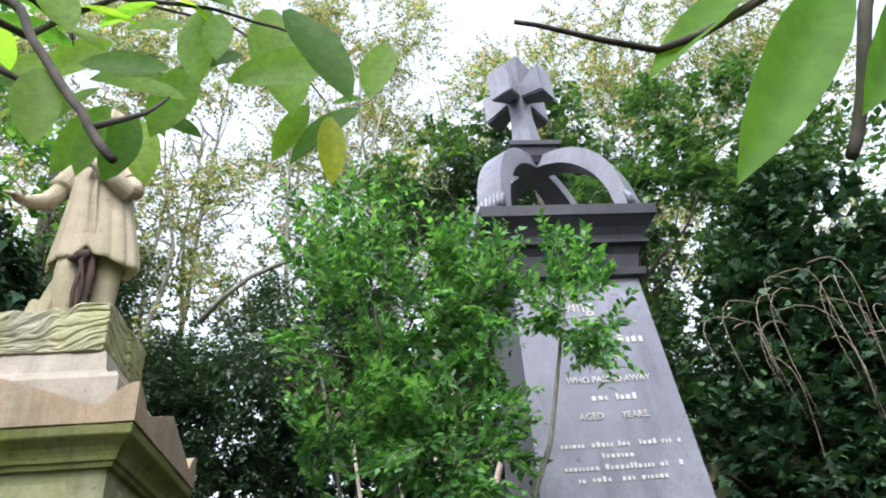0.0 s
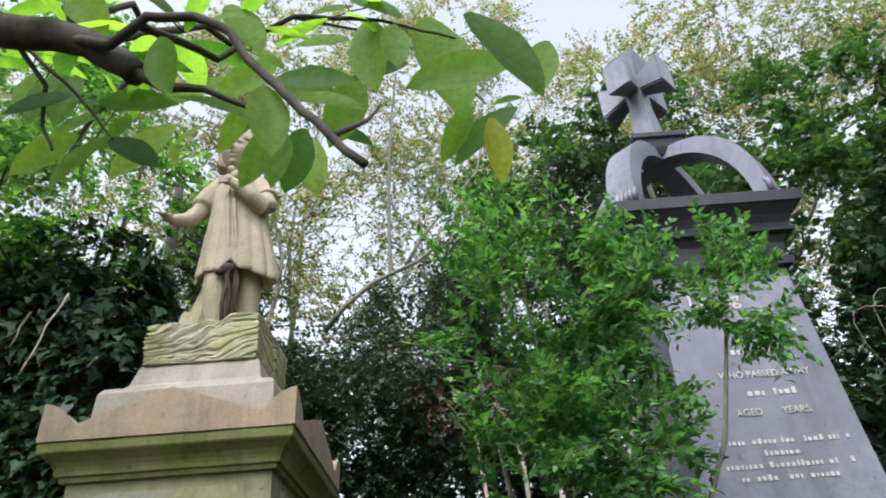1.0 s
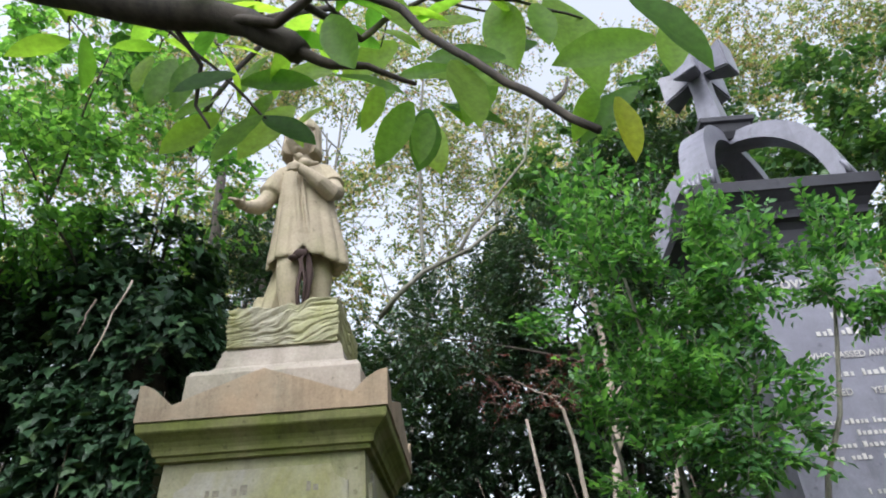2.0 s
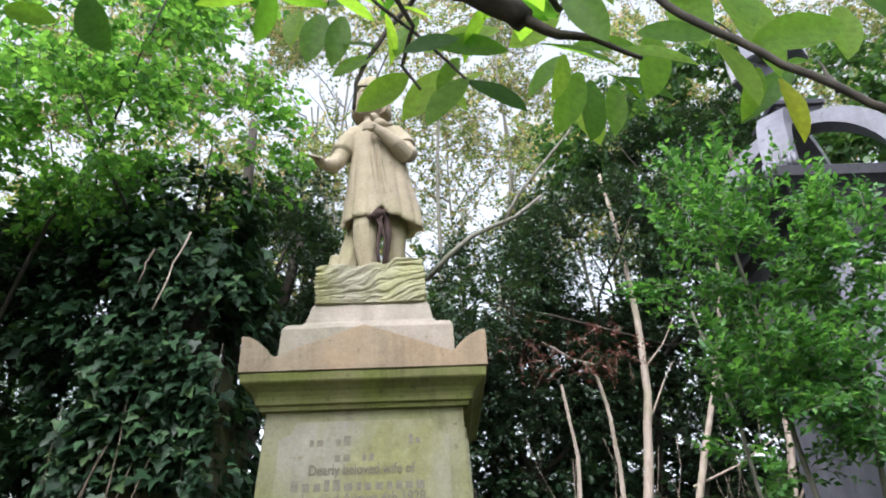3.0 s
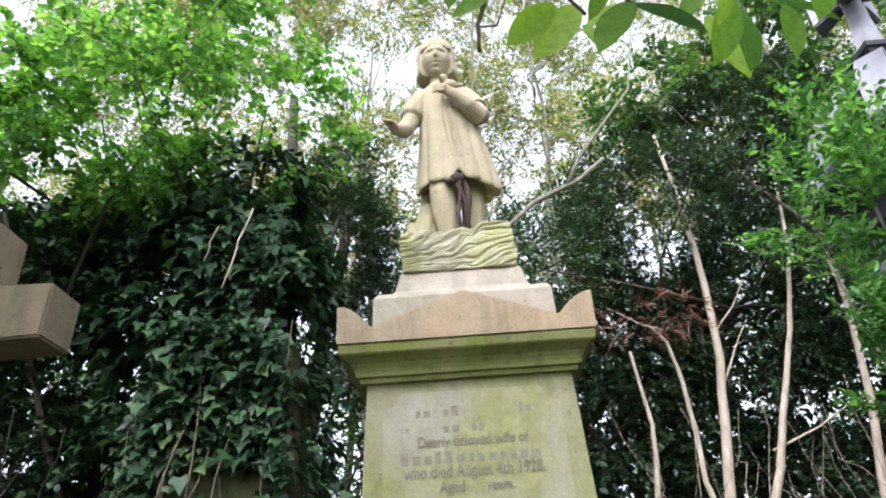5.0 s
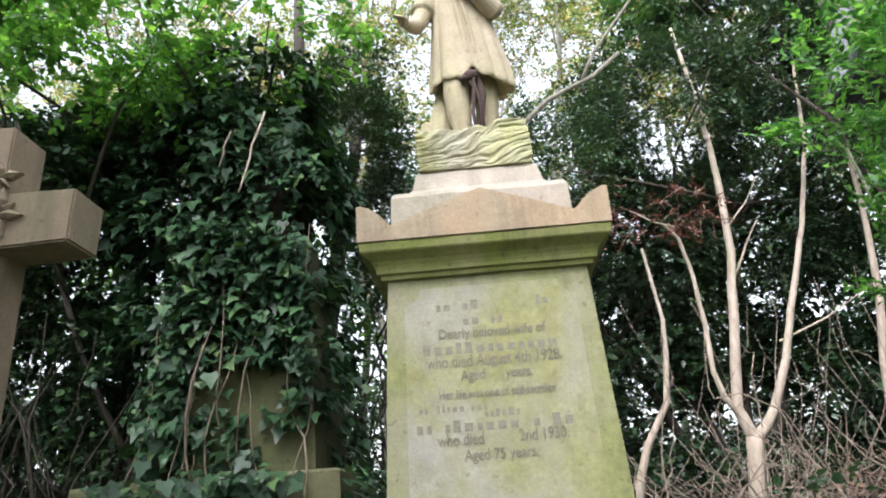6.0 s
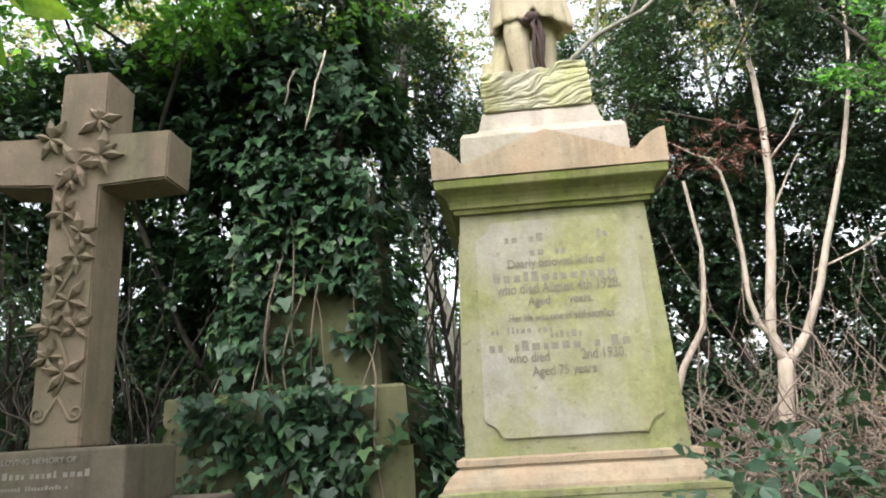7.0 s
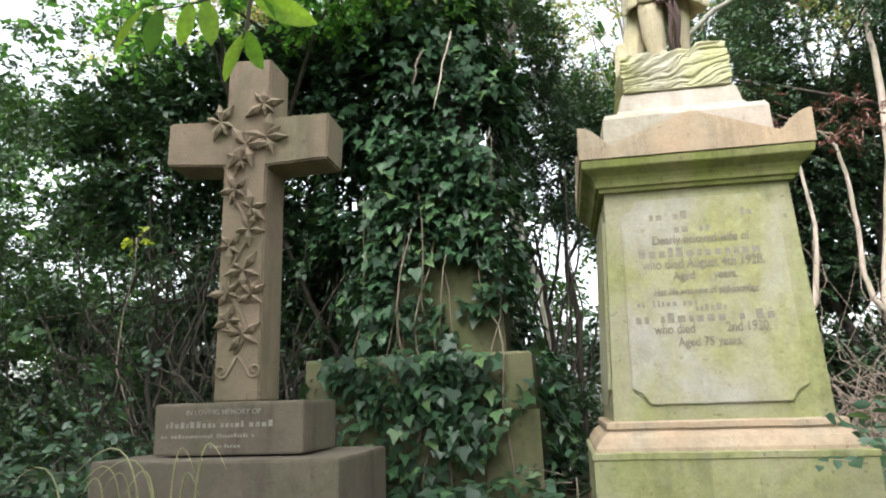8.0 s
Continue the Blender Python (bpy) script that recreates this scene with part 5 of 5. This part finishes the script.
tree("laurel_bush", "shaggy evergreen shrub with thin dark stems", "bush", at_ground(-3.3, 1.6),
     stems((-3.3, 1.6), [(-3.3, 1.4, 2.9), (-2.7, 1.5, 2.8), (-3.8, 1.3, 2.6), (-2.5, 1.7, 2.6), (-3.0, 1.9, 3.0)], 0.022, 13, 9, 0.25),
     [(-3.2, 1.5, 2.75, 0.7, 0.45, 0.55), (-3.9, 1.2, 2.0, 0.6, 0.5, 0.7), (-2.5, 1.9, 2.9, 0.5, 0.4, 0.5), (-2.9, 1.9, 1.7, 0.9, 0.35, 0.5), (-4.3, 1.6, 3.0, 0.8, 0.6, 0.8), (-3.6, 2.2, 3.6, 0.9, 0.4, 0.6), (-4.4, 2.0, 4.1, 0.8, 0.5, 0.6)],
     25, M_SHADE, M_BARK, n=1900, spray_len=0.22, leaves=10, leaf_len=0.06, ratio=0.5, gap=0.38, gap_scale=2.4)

tree("bramble_shrub", "low shrub with pale leaves beside the cross", "bush", at_ground(-2.75, 0.55),
     stems((-2.75, 0.55), [(-2.7, 0.4, 1.55), (-3.0, 0.5, 1.4), (-2.5, 0.5, 1.3)], 0.008, 17),
     [(-2.72, 0.42, 1.42, 0.22, 0.2, 0.22), (-3.15, 0.5, 1.15, 0.4, 0.3, 0.25), (-2.6, 0.5, 1.1, 0.3, 0.25, 0.2)],
     26, M_BRAMBLE, M_BARK, n=120, spray_len=0.16, leaves=7, leaf_len=0.06, ratio=0.6, kind="oval", gap=0.2)

tree("ivy_clad_tree", "dark ivy-clad tree stump with dangling pale roots", "tree", at_ground(3.45, 1.2),
     stems((3.45, 1.2), [(3.4, 1.1, 2.6), (3.8, 1.2, 2.9), (3.3, 1.3, 2.5)], 0.07, 19),
     [(3.45, 1.0, 2.2, 0.50, 0.4, 0.9), (3.8, 1.1, 3.1, 0.5, 0.4, 0.5), (3.55, 1.1, 3.0, 0.4, 0.3, 0.5), (4.1, 1.1, 3.7, 0.5, 0.4, 0.5), (4.1, 1.0, 2.7, 0.5, 0.4, 0.7), (3.2, 1.1, 1.4, 0.5, 0.4, 0.5), (2.92, 0.92, 2.25, 0.3, 0.12, 0.35)],
     27, M_IVY, M_BARK, n=3600, spray_len=0.14, leaves=8, leaf_len=0.07, ratio=0.9, kind="ivy", gap=0.2)

tree("sycamore_tree", "tall leafy tree with mid-green leaves and open gaps", "tree", at_ground(3.0, 2.0),
     stems((3.0, 2.0), [(2.9, 1.9, 3.6), (3.3, 1.8, 4.6), (2.6, 1.9, 4.8)], 0.06, 23, 11, 0.22),
     [(3.0, 1.9, 3.2, 0.45, 0.4, 0.6), (3.6, 1.7, 4.4, 0.8, 0.5, 0.7), (4.3, 1.8, 5.2, 0.9, 0.6, 0.7), (1.9, 2.5, 5.4, 0.6, 0.4, 0.5), (2.8, 2.3, 5.7, 0.6, 0.4, 0.5), (3.3, 2.0, 2.2, 0.6, 0.4, 0.6)],
     28, M_FARLEAF, M_BARK, n=1750, spray_len=0.22, leaves=9, leaf_len=0.07, ratio=0.7, kind="oval", gap=0.46, gap_scale=2.2)


def sapling():
    """Pale forked saplings with bare stems."""
    t = thing("elder_sapling", at_ground(1.50, 2.2), "forked sapling with smooth pale bare stems", "tree")
    A = (1.49, 2.2, 0.8)
    for pts, r0, r1 in (
        ([A, (1.52, 2.2, 1.3), (1.587, 2.2, 1.735)], 0.055, 0.050),
        ([(1.587, 2.2, 1.70), (1.52, 2.2, 1.90), (1.62, 2.2, 2.46), (1.70, 2.2, 2.91), (1.73, 2.2, 3.49), (1.72, 2.2, 3.77), (1.71, 2.2, 4.08), (1.66, 2.25, 4.8)], 0.040, 0.012),
        ([(1.60, 2.2, 1.72), (1.69, 2.21, 1.80), (1.76, 2.22, 1.88), (1.89, 2.2, 2.19), (2.04, 2.2, 2.61), (2.21, 2.2, 3.07), (2.38, 2.2, 3.66), (2.5, 2.25, 4.4)], 0.038, 0.010),
        ([(1.54, 2.19, 1.85), (1.45, 2.18, 1.97), (1.42, 2.18, 2.14), (1.43, 2.18, 2.47), (1.41, 2.17, 2.85), (1.37, 2.16, 3.03), (1.28, 2.15, 3.14)], 0.022, 0.010),
        ([(1.70, 2.2, 2.75), (1.80, 2.15, 2.95), (1.88, 2.1, 3.1)], 0.009, 0.003),
        ([(1.356, 2.15, 3.12), (1.2, 2.1, 3.15), (1.0, 2.1, 3.28)], 0.007, 0.003),
        ([(1.72, 2.2, 3.1), (1.86, 2.15, 3.25), (1.95, 2.1, 3.42)], 0.008, 0.003),
        ([(1.90, 2.25, 2.3), (2.2, 2.2, 2.42), (2.5, 2.1, 2.6)], 0.010, 0.003),
    ):
        fine = []
        pv = [Vector(p) for p in pts]
        for a, b in zip(pv, pv[1:]):
            for k in range(4):
                q = a.lerp(b, k / 4)
                fine.append(q + noise.noise_vector(q * 5) * 0.010)
        fine.append(pv[-1])
        part("stem", limb_mesh("stem", [(fine, r0, r1)]), M_PALEBARK, t)
    t4 = thing("bare_sapling", at_ground(2.4, 2.2), "single pale upright sapling stem", "tree")
    part("stem", limb_mesh("stem", [([(2.36, 2.2, 0.85), (2.40, 2.2, 1.5), (2.48, 2.2, 2.1), (2.58, 2.2, 2.56), (2.62, 2.2, 2.94), (2.65, 2.2, 3.27), (2.66, 2.2, 3.9)], 0.036, 0.015)]), M_PALEBARK, t4)
    part("branch", limb_mesh("branch", [([(2.48, 2.2, 2.1), (2.62, 2.15, 2.35), (2.75, 2.1, 2.5)], 0.012, 0.004)]), M_PALEBARK, t4)
    t2 = thing("pale_sapling", at_ground(0.9, 2.2), "slender crooked pale sapling among dead twigs", "tree")
    for pts in ([(0.80, 2.2, 0.85), (0.85, 2.2, 1.5), (0.938, 2.2, 1.72), (1.10, 2.2, 1.97), (1.15, 2.2, 2.27), (1.17, 2.2, 2.51), (1.12, 2.2, 3.0)],):
        part("stem", limb_mesh("stem", [(pts, 0.032, 0.010)]), M_PALEBARK, t2)
    t3 = thing("bare_limb", (0.22, 1.58, 3.52), "long bare grey limb reaching up through the leaves", "branch")
    part("limb", limb_mesh("limb", [([(0.22, 1.58, 3.52), (0.357, 1.5, 3.641), (0.52, 1.5, 3.79), (0.67, 1.5, 3.864), (0.82, 1.5, 3.93), (1.014, 1.5, 4.094)], 0.019, 0.013),
                                     ([(0.75, 1.5, 3.90), (0.85, 1.5, 4.1), (1.0, 1.5, 4.3), (1.283, 1.5, 4.66), (1.4, 1.5, 5.2)], 0.014, 0.007)]), M_GREYBARK, t3)


sapling()


def thin_trees():
    """Slim far stems seen against the sky."""
    r = random.Random(8)
    for i in range(15):
        x, y = r.uniform(-5, 6), r.uniform(4.5, 8.5)
        t = thing("slim_tree", at_ground(x, y), "slim bare-stemmed tree against the sky", "tree", "slim trees in the wood")
        top = (x + r.uniform(-1, 1), y + r.uniform(-0.5, 0.5), r.uniform(8, 12))
        main = wander(at_ground(x, y), top, 12, 0.5, 50 + i)
        ways = [(main, r.uniform(0.035, 0.08), 0.012)]
        for k in range(9):
            a = main[r.randint(4, 11)]
            ways.append((wander(a, (a[0] + r.uniform(-1.2, 1.2), a[1] + r.uniform(-0.6, 0.6), a[2] + r.uniform(0.4, 1.6)), 6, 0.2, 90 + i * 9 + k), 0.016, 0.004))
        part("trunk", limb_mesh("trunk", ways), M_GREYBARK, t)


thin_trees()


def wood():
    """The wood all round: leaves of the farther trees, too many to count, and masses added for shade."""
    rng = np.random.default_rng(31)

    def mass(name, label, blobs, n, mat, leaf, ln, gap, gs, count=10, ratio=0.65):
        t = thing(name, (blobs[0][0], blobs[0][1], 0.9), label, "trees", kind="stuff")
        foliage(t, rng, blobs, n, ln, count, leaf, ratio, mat, M_BARK, gap=gap, gap_scale=gs, twig_r=0.004)

    back = [(x + rng.uniform(-0.5, 0.5), 6.3 + rng.uniform(-0.8, 1.0), z + rng.uniform(-0.4, 0.4), 1.3, 0.8, 1.1) for x in np.arange(-9, 11, 1.7) for z in (1.6, 3.3, 5.0)]
    mass("woodland", "dense dark green woodland behind the graves", back, 8500, M_FARLEAF, 0.10, 0.4, 0.42, 1.3)
    low = [(x + rng.uniform(-0.3, 0.3), 4.6 + rng.uniform(-0.3, 0.4), z, 0.8, 0.5, 0.7) for x in np.arange(-6, 6.5, 1.1) for z in (1.4, 2.4) if not (-1.2 < x < 0.6 and z > 2)]
    mass("understorey", "shaded evergreen undergrowth of the wood", low, 5200, M_HOLLY, 0.075, 0.3, 0.42, 1.8)
    high = [(x + rng.uniform(-0.6, 0.6), 5.2 + rng.uniform(-1.0, 1.2), z + rng.uniform(-0.6, 0.6), 1.3, 0.9, 0.9) for x in np.arange(-5.5, 8.5, 1.5) for z in (5.6, 7.2, 8.8, 10.4)]
    mass("tree_canopy", "thin yellowing leaves of tall trees against white sky", high, 13500, M_AUTUMN, 0.066, 0.36, 0.43, 1.5)
    dark = [(x + rng.uniform(-0.25, 0.25), 3.3 + rng.uniform(-0.2, 0.3), z, 0.65, 0.35, 0.55) for x in [-6.6, -5.8, -5.0, -4.2, -3.4, -2.6, -1.9] + list(np.arange(0.35, 5.2, 0.8)) for z in (1.2, 2.0, 2.8, 3.5) if x > 0 or z < 2.5]
    mass("thicket_leaves", "dark dense evergreen thicket in deep shade", dark, 9600, M_HOLLY, 0.085, 0.26, 0.30, 2.4)
    # Never in view: leaves added behind the path to cut low light.
    behind = [(x + rng.uniform(-0.6, 0.6), -5.2 + rng.uniform(-0.6, 0.6), z, 1.5, 0.9, 1.2) for x in np.arange(-8, 9, 2.0) for z in (1.0, 2.2)]
    mass("unseen_far_hedge", "unseen leafy wood added across the path to block low light", behind, 2400, M_FARLEAF, 0.16, 0.5, 0.25, 1.1)
    # Leaf masses added beyond the view's edges, the first two as an overhang for shade.
    sides = [(-3.8, -0.4, 4.3, 1.0, 0.9, 0.6), (-4.4, 0.5, 4.9, 0.9, 0.8, 0.5), (-3.9, -2.2, 2.0, 0.7, 1.0, 1.0), (-3.9, -2.0, 3.8, 0.8, 1.2, 1.0), (-4.3, -0.8, 2.6, 0.5, 0.9, 1.4), (-3.4, -3.6, 2.6, 0.9, 0.8, 1.2), (3.9, -1.6, 2.4, 0.6, 1.0, 1.2), (3.9, -3.2, 3.2, 0.8, 0.9, 1.4)] + [(sx * (6 + rng.uniform(-0.4, 0.6)), y, z, 0.9, 1.4, 1.2) for sx in (-1, 1) for y in (-4.0, -1.6, 0.8, 3.2) for z in (1.6, 3.4, 5.2)]
    mass("side_shade_hedge", "leafy wood added out of view on either hand to shade the clearing", sides, 3400, M_FARLEAF, 0.15, 0.5, 0.25, 1.1)


wood()

# ---- undergrowth ----
TWIG_A, TWIG_B, TWIG_C, TWIG_D = (-1.1, 0.95, 3.55), (-1.21, 0.9, 3.04), (-1.28, 0.95, 3.44), (-1.34, 0.95, 3.23)


def brush():
    r = random.Random(17)
    t = thing("brushwood", at_ground(1.4, 1.5), "tangled heap of dead bare twigs and brambles", "dead twigs", kind="stuff")
    ways = []
    for k in range(430):
        x, y = r.uniform(0.55, 3.2), r.uniform(0.9, 2.6)
        a = Vector(at_ground(x, y)) + Vector((0, 0, r.uniform(0.0, 0.35)))
        ang = r.uniform(0, 6.28)
        L = r.uniform(0.35, 1.1)
        b = a + Vector((math.cos(ang) * L * 0.8, math.sin(ang) * L * 0.5, r.uniform(0.0, 0.9) * L))
        ways.append((wander(a, b, 5, 0.16, k), r.uniform(0.003, 0.008), 0.0015))
    for k in range(75):
        x, y = r.uniform(0.5, 3.0), r.uniform(1.2, 2.3)
        a = Vector(at_ground(x, y))
        b = a + Vector((r.uniform(-0.6, 0.6), r.uniform(-0.3, 0.3), r.uniform(0.5, 1.7)))
        ways.append((wander(a, b, 9, 0.5, 500 + k), r.uniform(0.0035, 0.008), 0.0012))
    part("twigwork", limb_mesh("twigwork", ways), M_DEAD, t)
    t2 = thing("bare_thicket", at_ground(-2.3, 2.2), "thicket of thin dark upright stems", "thicket")
    ways = []
    for k in range(150):
        x, y = r.uniform(-4.2, -0.5), r.uniform(1.9, 3.4)
        a = Vector(at_ground(x, y))
        b = a + Vector((r.uniform(-0.5, 0.5), r.uniform(-0.3, 0.3), r.uniform(1.0, 2.6)))
        ways.append((wander(a, b, 6, 0.2, 700 + k), r.uniform(0.006, 0.02), 0.003))
    for k in range(90):
        x, y = r.uniform(-4.0, -1.9), r.uniform(1.15, 1.9)
        a = Vector(at_ground(x, y)) + Vector((0, 0, r.uniform(0, 0.9)))
        b = a + Vector((r.uniform(-0.7, 0.7), r.uniform(-0.2, 0.2), r.uniform(0.3, 1.3)))
        ways.append((wander(a, b, 6, 0.16, 900 + k), r.uniform(0.003, 0.010), 0.002))
    for way in ways:
        part("stem", limb_mesh("stem", [way]), M_BARK, t2)
    # pale roots that hang from the ivy-clad stump
    t3 = thing("dangling_roots", (3.2, 0.7, 2.8), "pale dead stems dangling from the ivy", "dead stems")
    for k in range(24):
        a = Vector((3.05 + 0.04 * k + r.uniform(-0.05, 0.05), 0.62 + r.uniform(-0.1, 0.1), 2.95 + r.uniform(-0.35, 0.3)))
        side, drop = r.uniform(-0.3, 0.3), r.uniform(0.25, 0.75)
        way = [a + Vector((side * math.sin(u * 2.2), -0.05 * u, 0.05 * math.sin(u * 3) - drop * u * u)) + noise.noise_vector(Vector((k, u * 2, 0))) * 0.03 for u in (0, 0.15, 0.3, 0.45, 0.6, 0.8, 1.0)]
        part("stem", limb_mesh("stem", [(way, 0.0036, 0.0018)]), M_VINE, t3)
    t6 = thing("pale_twig", (-1.2, 0.93, 3.0), "thin pale dead twig caught in the ivy", "twig")
    part("stem", limb_mesh("stem", [(wander(TWIG_A, TWIG_B, 7, 0.03, 3), 0.006, 0.004)]), M_PALEBARK, t6)
    t7 = thing("dead_twig", (-1.4, 0.95, 3.2), "short brown dead twig caught in the ivy", "twig")
    part("stem", limb_mesh("stem", [(wander(TWIG_C, TWIG_D, 5, 0.03, 4), 0.006, 0.004)]), M_DEAD, t7)
    # withered red sprays
    rng = np.random.default_rng(41)
    t4 = thing("withered_spray", (1.2, 1.9, 3.0), "withered red-brown leaves on a dead branch", "dead leaves", kind="stuff")
    foliage(t4, rng, [(1.15, 1.9, 3.05, 0.28, 0.15, 0.12), (1.45, 2.0, 3.2, 0.2, 0.15, 0.18), (0.85, 2.0, 3.3, 0.12, 0.1, 0.2)], 90, 0.14, 8, 0.035, 0.5, M_RED, M_DEAD, droop=0.4)
    # dead bracken to the side
    t5 = thing("dead_bracken", at_ground(2.4, 1.6), "brown dead bracken and leaf heap", "dead bracken", kind="stuff")
    foliage(t5, rng, [(2.2, 1.7, 1.25, 0.5, 0.4, 0.3), (2.7, 1.6, 1.5, 0.5, 0.4, 0.35)], 330, 0.2, 9, 0.045, 0.4, M_LITTER, M_DEAD, droop=0.5)


brush()


def ground_cover():
    rng = np.random.default_rng(51)
    n = 7600
    x, y = rng.uniform(-5.4, 3.4, n), rng.uniform(-1.0, 2.6, n)
    keep = np.array([not (abs(a) < 0.5 and -0.06 < b < 0.95) and not (-2.6 < a < -1.3 and -0.3 < b < 0.7) and noise.noise(Vector((a * 1.5, b * 1.5, 4))) > -0.2 for a, b in zip(x, y)])
    x, y = x[keep], y[keep]
    z = np.array([ground_z(a, b) for a, b in zip(x, y)]) + rng.uniform(0.02, 0.16, len(x))
    t = thing("ground_ivy", at_ground(0, 1.2), "dark ivy creeping over the ground between the graves", "ivy", kind="stuff")
    D = rng.normal(0, 1, (len(x), 3)) * np.array([1, 1, 0.25])
    N = np.array([0, -0.5, 1.0]) + rng.normal(0, 0.35, (len(x), 3))
    L = 0.075 * rng.uniform(0.6, 1.3, len(x))
    part("foliage", leaf_mesh("foliage", np.stack([x, y, z], 1), D, N, L, L * 0.95, "ivy"), M_IVY, t)
    n = 6000
    x, y = rng.uniform(-4, 4, n), rng.uniform(-1.6, 4, n)
    z = np.array([ground_z(a, b) for a, b in zip(x, y)]) + rng.uniform(0.005, 0.03, n)
    t = thing("leaf_litter", at_ground(0, 0), "brown and reddish fallen leaves covering the soil", "fallen leaves", kind="stuff")
    D = rng.normal(0, 1, (n, 3)) * np.array([1, 1, 0.2])
    N = np.array([0, 0, 1.0]) + rng.normal(0, 0.3, (n, 3))
    L = 0.06 * rng.uniform(0.6, 1.4, n)
    part("foliage", leaf_mesh("foliage", np.stack([x, y, z], 1), D, N, L, L * 0.55, "oval"), M_LITTER, t)
    # bramble sprays at the monument's foot
    for bx, by, bz, seed in ((0.50, -0.12, 1.22, 1), (0.75, 0.15, 1.2, 2), (1.0, 0.5, 1.25, 3), (-0.55, 0.1, 1.1, 4), (1.35, 0.9, 1.4, 5)):
        rg = np.random.default_rng(60 + seed)
        t = thing("bramble", at_ground(bx, by), "arching bramble spray with blue-green leaves", "bramble", "brambles by the graves")
        foliage(t, rg, [(bx, by, bz - 0.05, 0.24, 0.14, 0.10)], 14, 0.2, 6, 0.075, 0.62, M_BRAMBLE, M_DEAD, kind="oval", droop=0.3)
        part("stem", limb_mesh("stem", [(wander(at_ground(bx, by), (bx, by, bz), 6, 0.12, seed), 0.005, 0.003)]), M_DEAD, t)
    sp = np.random.default_rng(77)
    t = thing("yellow_sprig", (-2.82, 0.6, 2.33), "small sprig of yellow-green leaves", "sprig")
    foliage(t, sp, [(-2.82, 0.6, 2.33, 0.05, 0.03, 0.02)], 4, 0.09, 5, 0.05, 0.6, M_YSPRIG, M_DEAD, kind="oval")
    part("stem", limb_mesh("stem", [(wander((-2.82, 0.6, 2.33), at_ground(-2.9, 0.8), 7, 0.2, 4), 0.003, 0.006)]), M_DEAD, t)
    # grass blades at the foot of the cross
    r = random.Random(5)
    t = thing("grass_tuft", at_ground(-2.0, -0.45), "pale arching grass blades at the cross foot", "grass", kind="stuff")
    ways = []
    for k in range(12):
        x, y = -2.0 + r.gauss(0, 0.24), -0.42 + r.gauss(0, 0.05)
        z = ground_z(x, y)
        hgt, dx = r.uniform(0.22, 0.42), r.choice((-1, 1)) * r.uniform(0.08, 0.26)
        arc = [i / 11 for i in range(12)]
        ways.append(([(x + dx * u ** 2.2, y - 0.04 * u, z + hgt * math.sin(u * 2.2) / 0.9) for u in arc], 0.0048, 0.0012))
    part("blades", limb_mesh("blades", ways), M_GRASS, t)


ground_cover()
